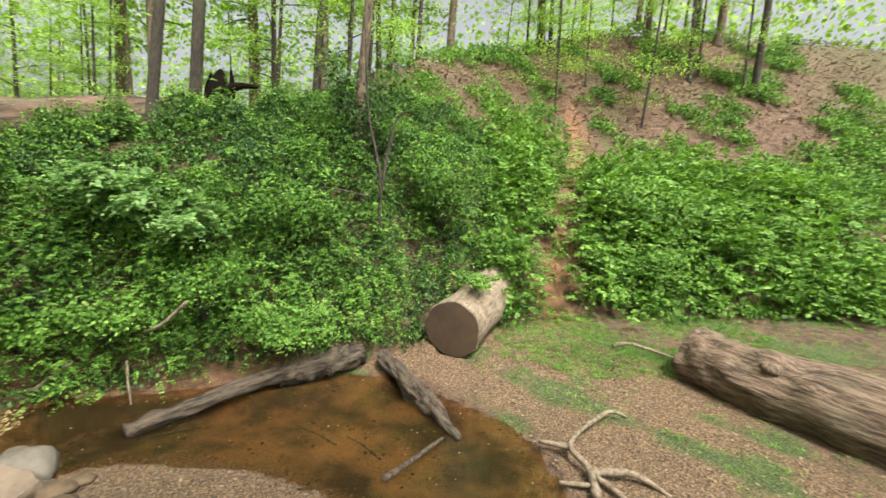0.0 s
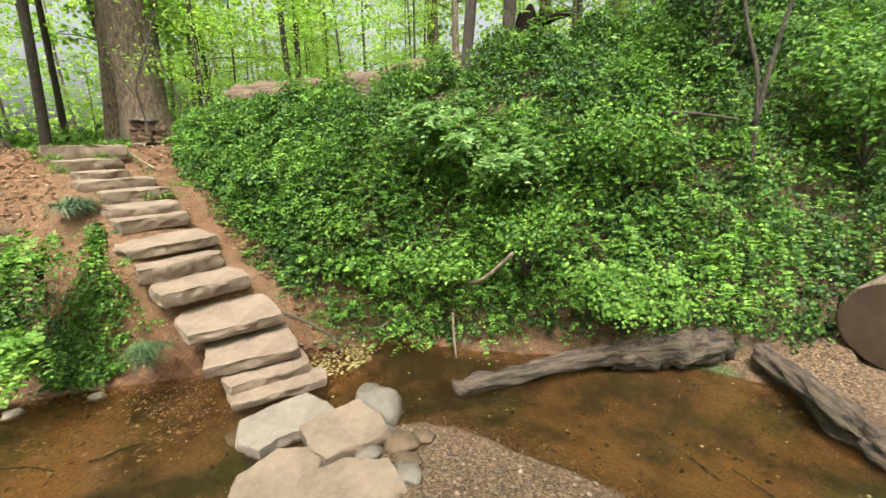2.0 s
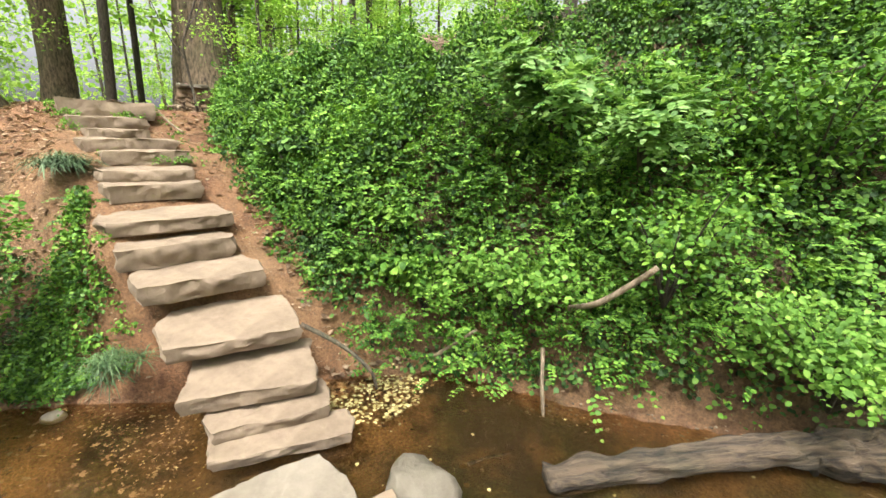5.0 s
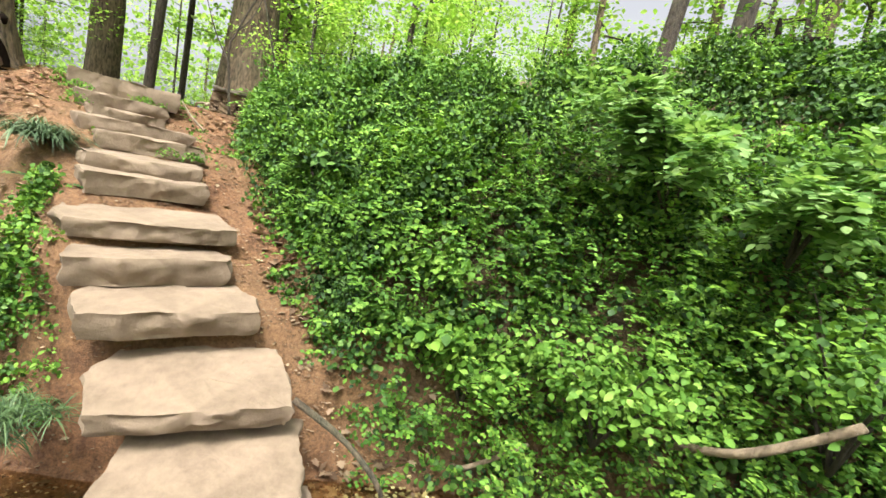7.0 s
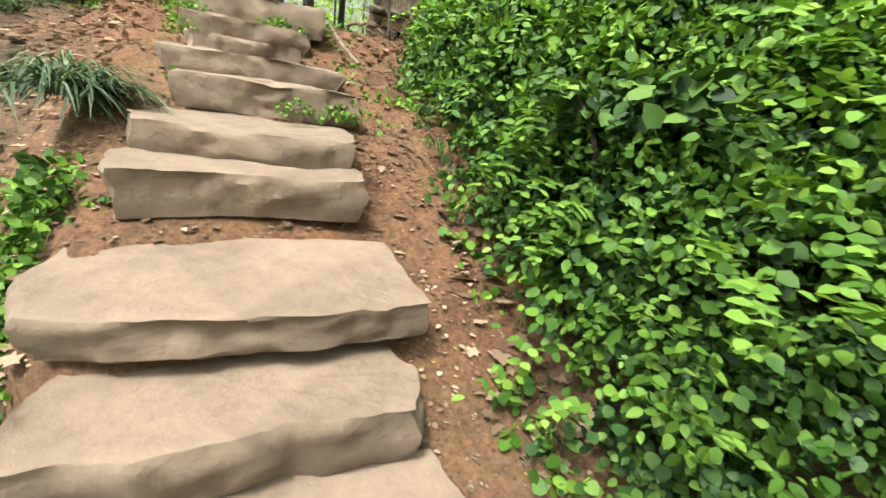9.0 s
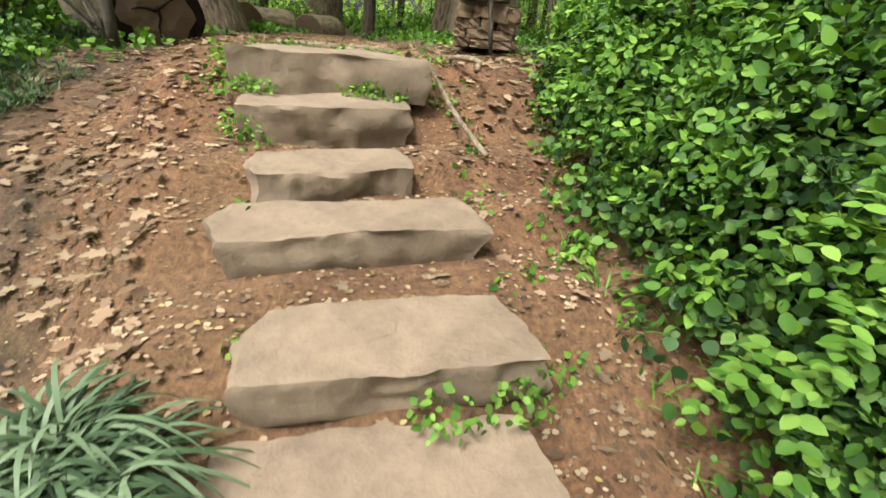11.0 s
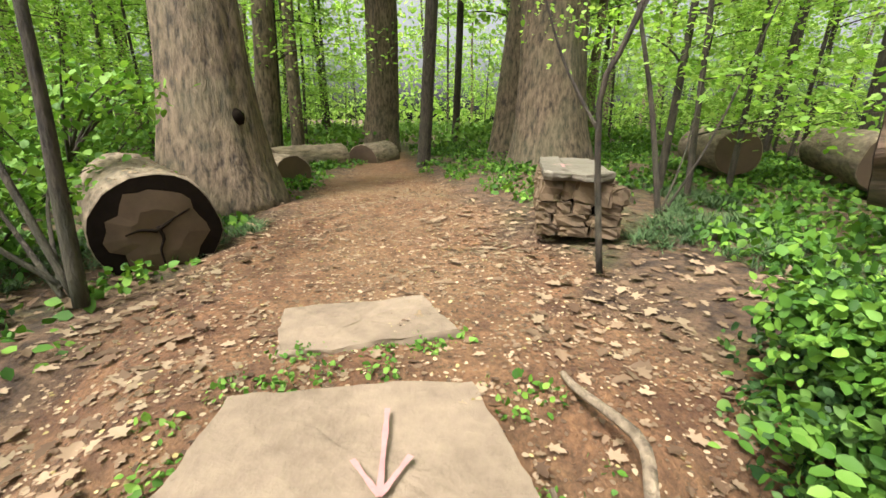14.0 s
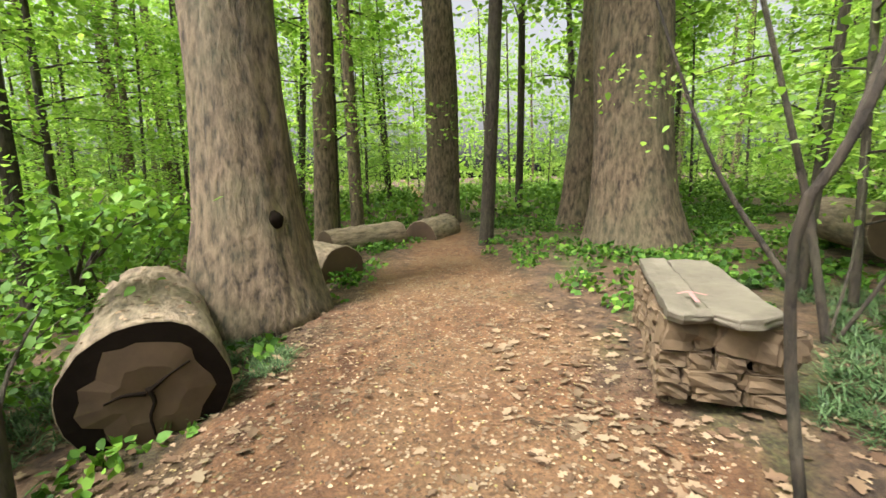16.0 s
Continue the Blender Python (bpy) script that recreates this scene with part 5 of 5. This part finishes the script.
scatter("yellow_petals", "drift of pale petals gathered at the water's edge", "petals", c, rng.uniform(.02, .04, len(c)), M_PETAL, ROUND, 0.01)
c = on_land(220, -6, 1.4, 2.5, 6, lambda x, y: water_distance(x, y) < -0.05)
c[:, 2] = 0.0
scatter("floating_petals", "petals floating on the stream", "petals", c, rng.uniform(.012, .03, len(c)), M_PETAL, ROUND, 0.004)


def pebbles(n, keep, box):
    p = on_land(n, *box, keep)
    bm = bmesh.new()
    bmesh.ops.create_icosphere(bm, subdivisions=1, radius=1)
    tv = np.array([v.co[:] for v in bm.verts])
    tf = np.array([[v.index for v in f.verts] for f in bm.faces])
    bm.free()
    k = len(p)
    s = rng.uniform(.005, .02, (k, 1, 1)) * np.array([1, .8, .5]) * rng.uniform(.7, 1.3, (k, 1, 3))
    v = (tv[None] * s + p[:, None] + (0, 0, .004)).reshape(-1, 3)
    f = (tf[None] + (np.arange(k) * len(tv))[:, None, None]).reshape(-1, 3)
    me = bpy.data.meshes.new("pebbles")
    me.from_pydata(v.tolist(), [], f.tolist())
    me.materials.append(M_PEBBLE)
    return tagged(new("pebbles", me), "small brown and grey pebbles of the gravel bar", "pebbles", kind="stuff")


M_PEBBLE = leaf_material("pebble", (0.055, 0.038, 0.024), (0.12, 0.085, 0.054), (0.24, 0.185, 0.13), 0.7, 0.0)
pebbles(9000, lambda x, y: (water_distance(x, y) > -0.25) & (above_toe(x, y) < 0) & (x > -4.2), (-4.2, 3.2, 2.0, 7.0))


# dry leaves caught in the bank, and chips trodden into the trail
c = on_land(900, -6.6, -4.4, 3.95, 5.3, lambda x, y: above_toe(x, y) < 0.5)
scatter("caught_leaves", "curled brown oak leaves caught at the foot of the bank", "fallen leaves", c, rng.uniform(.04, .10, len(c)), M_DRY, MAPLE, 0.015)
c = on_land(52000, -18, -4.9, 2.2, 5.8, lambda x, y: np.abs(y - np.interp(x, [-20, -16, -13, -10, -6], [4.9, 4.3, 4.0, 3.6, 3.4])) < np.interp(x, [-18, -13, -10, -8, -5], [0.6, 1.0, 1.5, 1.2, 0.9]))
scatter("wood_chips", "trodden bark chips and leaf crumbs on the clay trail", "leaf crumbs", c, rng.uniform(.007, .028, len(c)) ** 1.0, M_CHIP, LEAF, 0.004)
c = on_land(620, -12.5, -8.4, 4.2, 6.2, lambda x, y: rng.random(x.shape) < 0.9)
c = np.concatenate([c, on_land(420, -13, -8.6, 1.3, 2.9, lambda x, y: rng.random(x.shape) < 0.9)])
scatter("oak_leaves", "large pale brown dry leaves beside the trail", "fallen leaves", c, rng.uniform(.05, .11, len(c)), M_DRY, MAPLE, 0.015)

# sunken leaves and silt-dark twigs on the stream bed
c = on_land(2600, -9, 2.2, -1, 6, lambda x, y: (water_distance(x, y) < -0.08) & (wave(x, y, 1.6, 2) + rng.normal(size=x.shape) * .5 > 0.0))
scatter("sunken_leaves", "dark sodden leaves lying on the stream bed", "fallen leaves", c, rng.uniform(.02, .07, len(c)), M_BEDLEAF, MAPLE, 0.012)
for i, (x, y, turn, length) in enumerate([(-5.6, 1.6, 30, .5), (-5.2, 2.1, 70, .4), (-4.9, 1.2, 15, .6), (-2.6, 4.5, 20, .5), (-1.2, 4.6, 150, .7), (-0.6, 4.4, 140, .6), (-3.6, 4.3, 60, .35)]):
    dx, dy = math.cos(radians(turn)) * length / 2, math.sin(radians(turn)) * length / 2
    z = land_at(x, y) + 0.02
    stick("sunken_twig", "dark waterlogged twig on the stream bed", [(x - dx, y - dy, z), (x, y + 0.03, z + 0.01), (x + dx, y + dy, z)], 0.016, 0.007, "branch", M_DRIFT)

# grey rubble along the waterline of the clay bank
for i, (x, y, r) in enumerate([(-6.9, 1.35, .16), (-7.25, 0.95, .2), (-6.55, 1.75, .11), (-7.05, 1.1, .1), (-7.6, 0.6, .17), (-6.2, 2.3, .09), (-6.75, 1.6, .08)]):
    rock("cobble", (x, y, land_at(x, y) + r * 0.2), (r, r * 0.8, r * 0.5), 40 + i, M_GREY if i % 3 else M_STONE, "grey stone half sunk in the bank mud")

# crumbs and leaves lying on the sawn log
n = 70
f, ang = rng.uniform(0.03, 0.95, n), rng.normal(size=n) * 0.45
c = np.stack([-11.22 - 1.43 * f + 0.38 * np.sin(ang) * 0.47, 2.28 - 0.76 * f - 0.38 * np.sin(ang) * 0.88, 2.605 + 0.04 * f + 0.385 * np.cos(ang)], -1)
scatter("log_leaves", "dry leaf scraps lying on the sawn log", "fallen leaves", c, rng.uniform(.02, .05, n), M_DRY, LEAF, 0.006)

# litter on the clay bank, and grassy tufts at the foot of the hedge
c = on_land(1500, -8.8, -5.5, 0.6, 2.8, lambda x, y: water_distance(x, y) > 0.25)
scatter("leaf_litter", "brown leaf litter caught on the clay bank", "fallen leaves", c, rng.uniform(.03, .09, len(c)), M_DRY, MAPLE, 0.02)
c = on_land(150, -8.4, -5.6, 3.95, 4.7, lambda x, y: (above_toe(x, y) > -0.08) & (above_toe(x, y) < 0.22))
tufts("hedge_grass", "thin grass and weeds at the foot of the hedge", c, 12, 0.13, M_HONEY)
c = on_land(120, -8.4, -5.4, 3.9, 4.6, lambda x, y: (above_toe(x, y) > -0.16) & (above_toe(x, y) < 0.1))
clumps("hedge_seedlings", "scattered ivy seedlings on the clay below the hedge", "seedling", c + (0, 0, 0.02), 0.07, 14, 0.036, M_HONEY, ROUND8)

# lush growth on the far slope, and fresh grass round the fat log
c = on_land(700, 1.4, 11, 7.6, 14, lambda x, y: (above_toe(x, y) > 0) & (gully_gap(x, y) > 0.45))
c[:, 2] += 0.3 + 0.5 * np.clip(wave(c[:, 0], c[:, 1], 1.3, 1), 0, 1)
frond_patch("slope_plants", "light green leafy plants over the far slope", "shrub", c, 8, 0.5, 4, 0.11, M_BRIGHT, (0, -0.7, 0.5), 0.4, 0.25)
c = on_land(260, 1.6, 5.4, 8.2, 16, lambda x, y: gully_gap(x, y) < 0.7)
frond_patch("gully_ferns", "sparse ferns scattered down the clay gully", "fern", c + (0, 0, 0.05), 4, 0.25, 5, 0.055, M_BRIGHT, (0, -0.6, 0.6), 0.4, 0.08)
c = on_land(2600, 1.3, 6.5, 6.0, 8.7, lambda x, y: (above_toe(x, y) < 0.3) & (wave(x, y, 1.4, 2) > -0.45))
tufts("grass", "bright new grass beside the fat sawn log", c, 9, 0.1, M_BRIGHT)
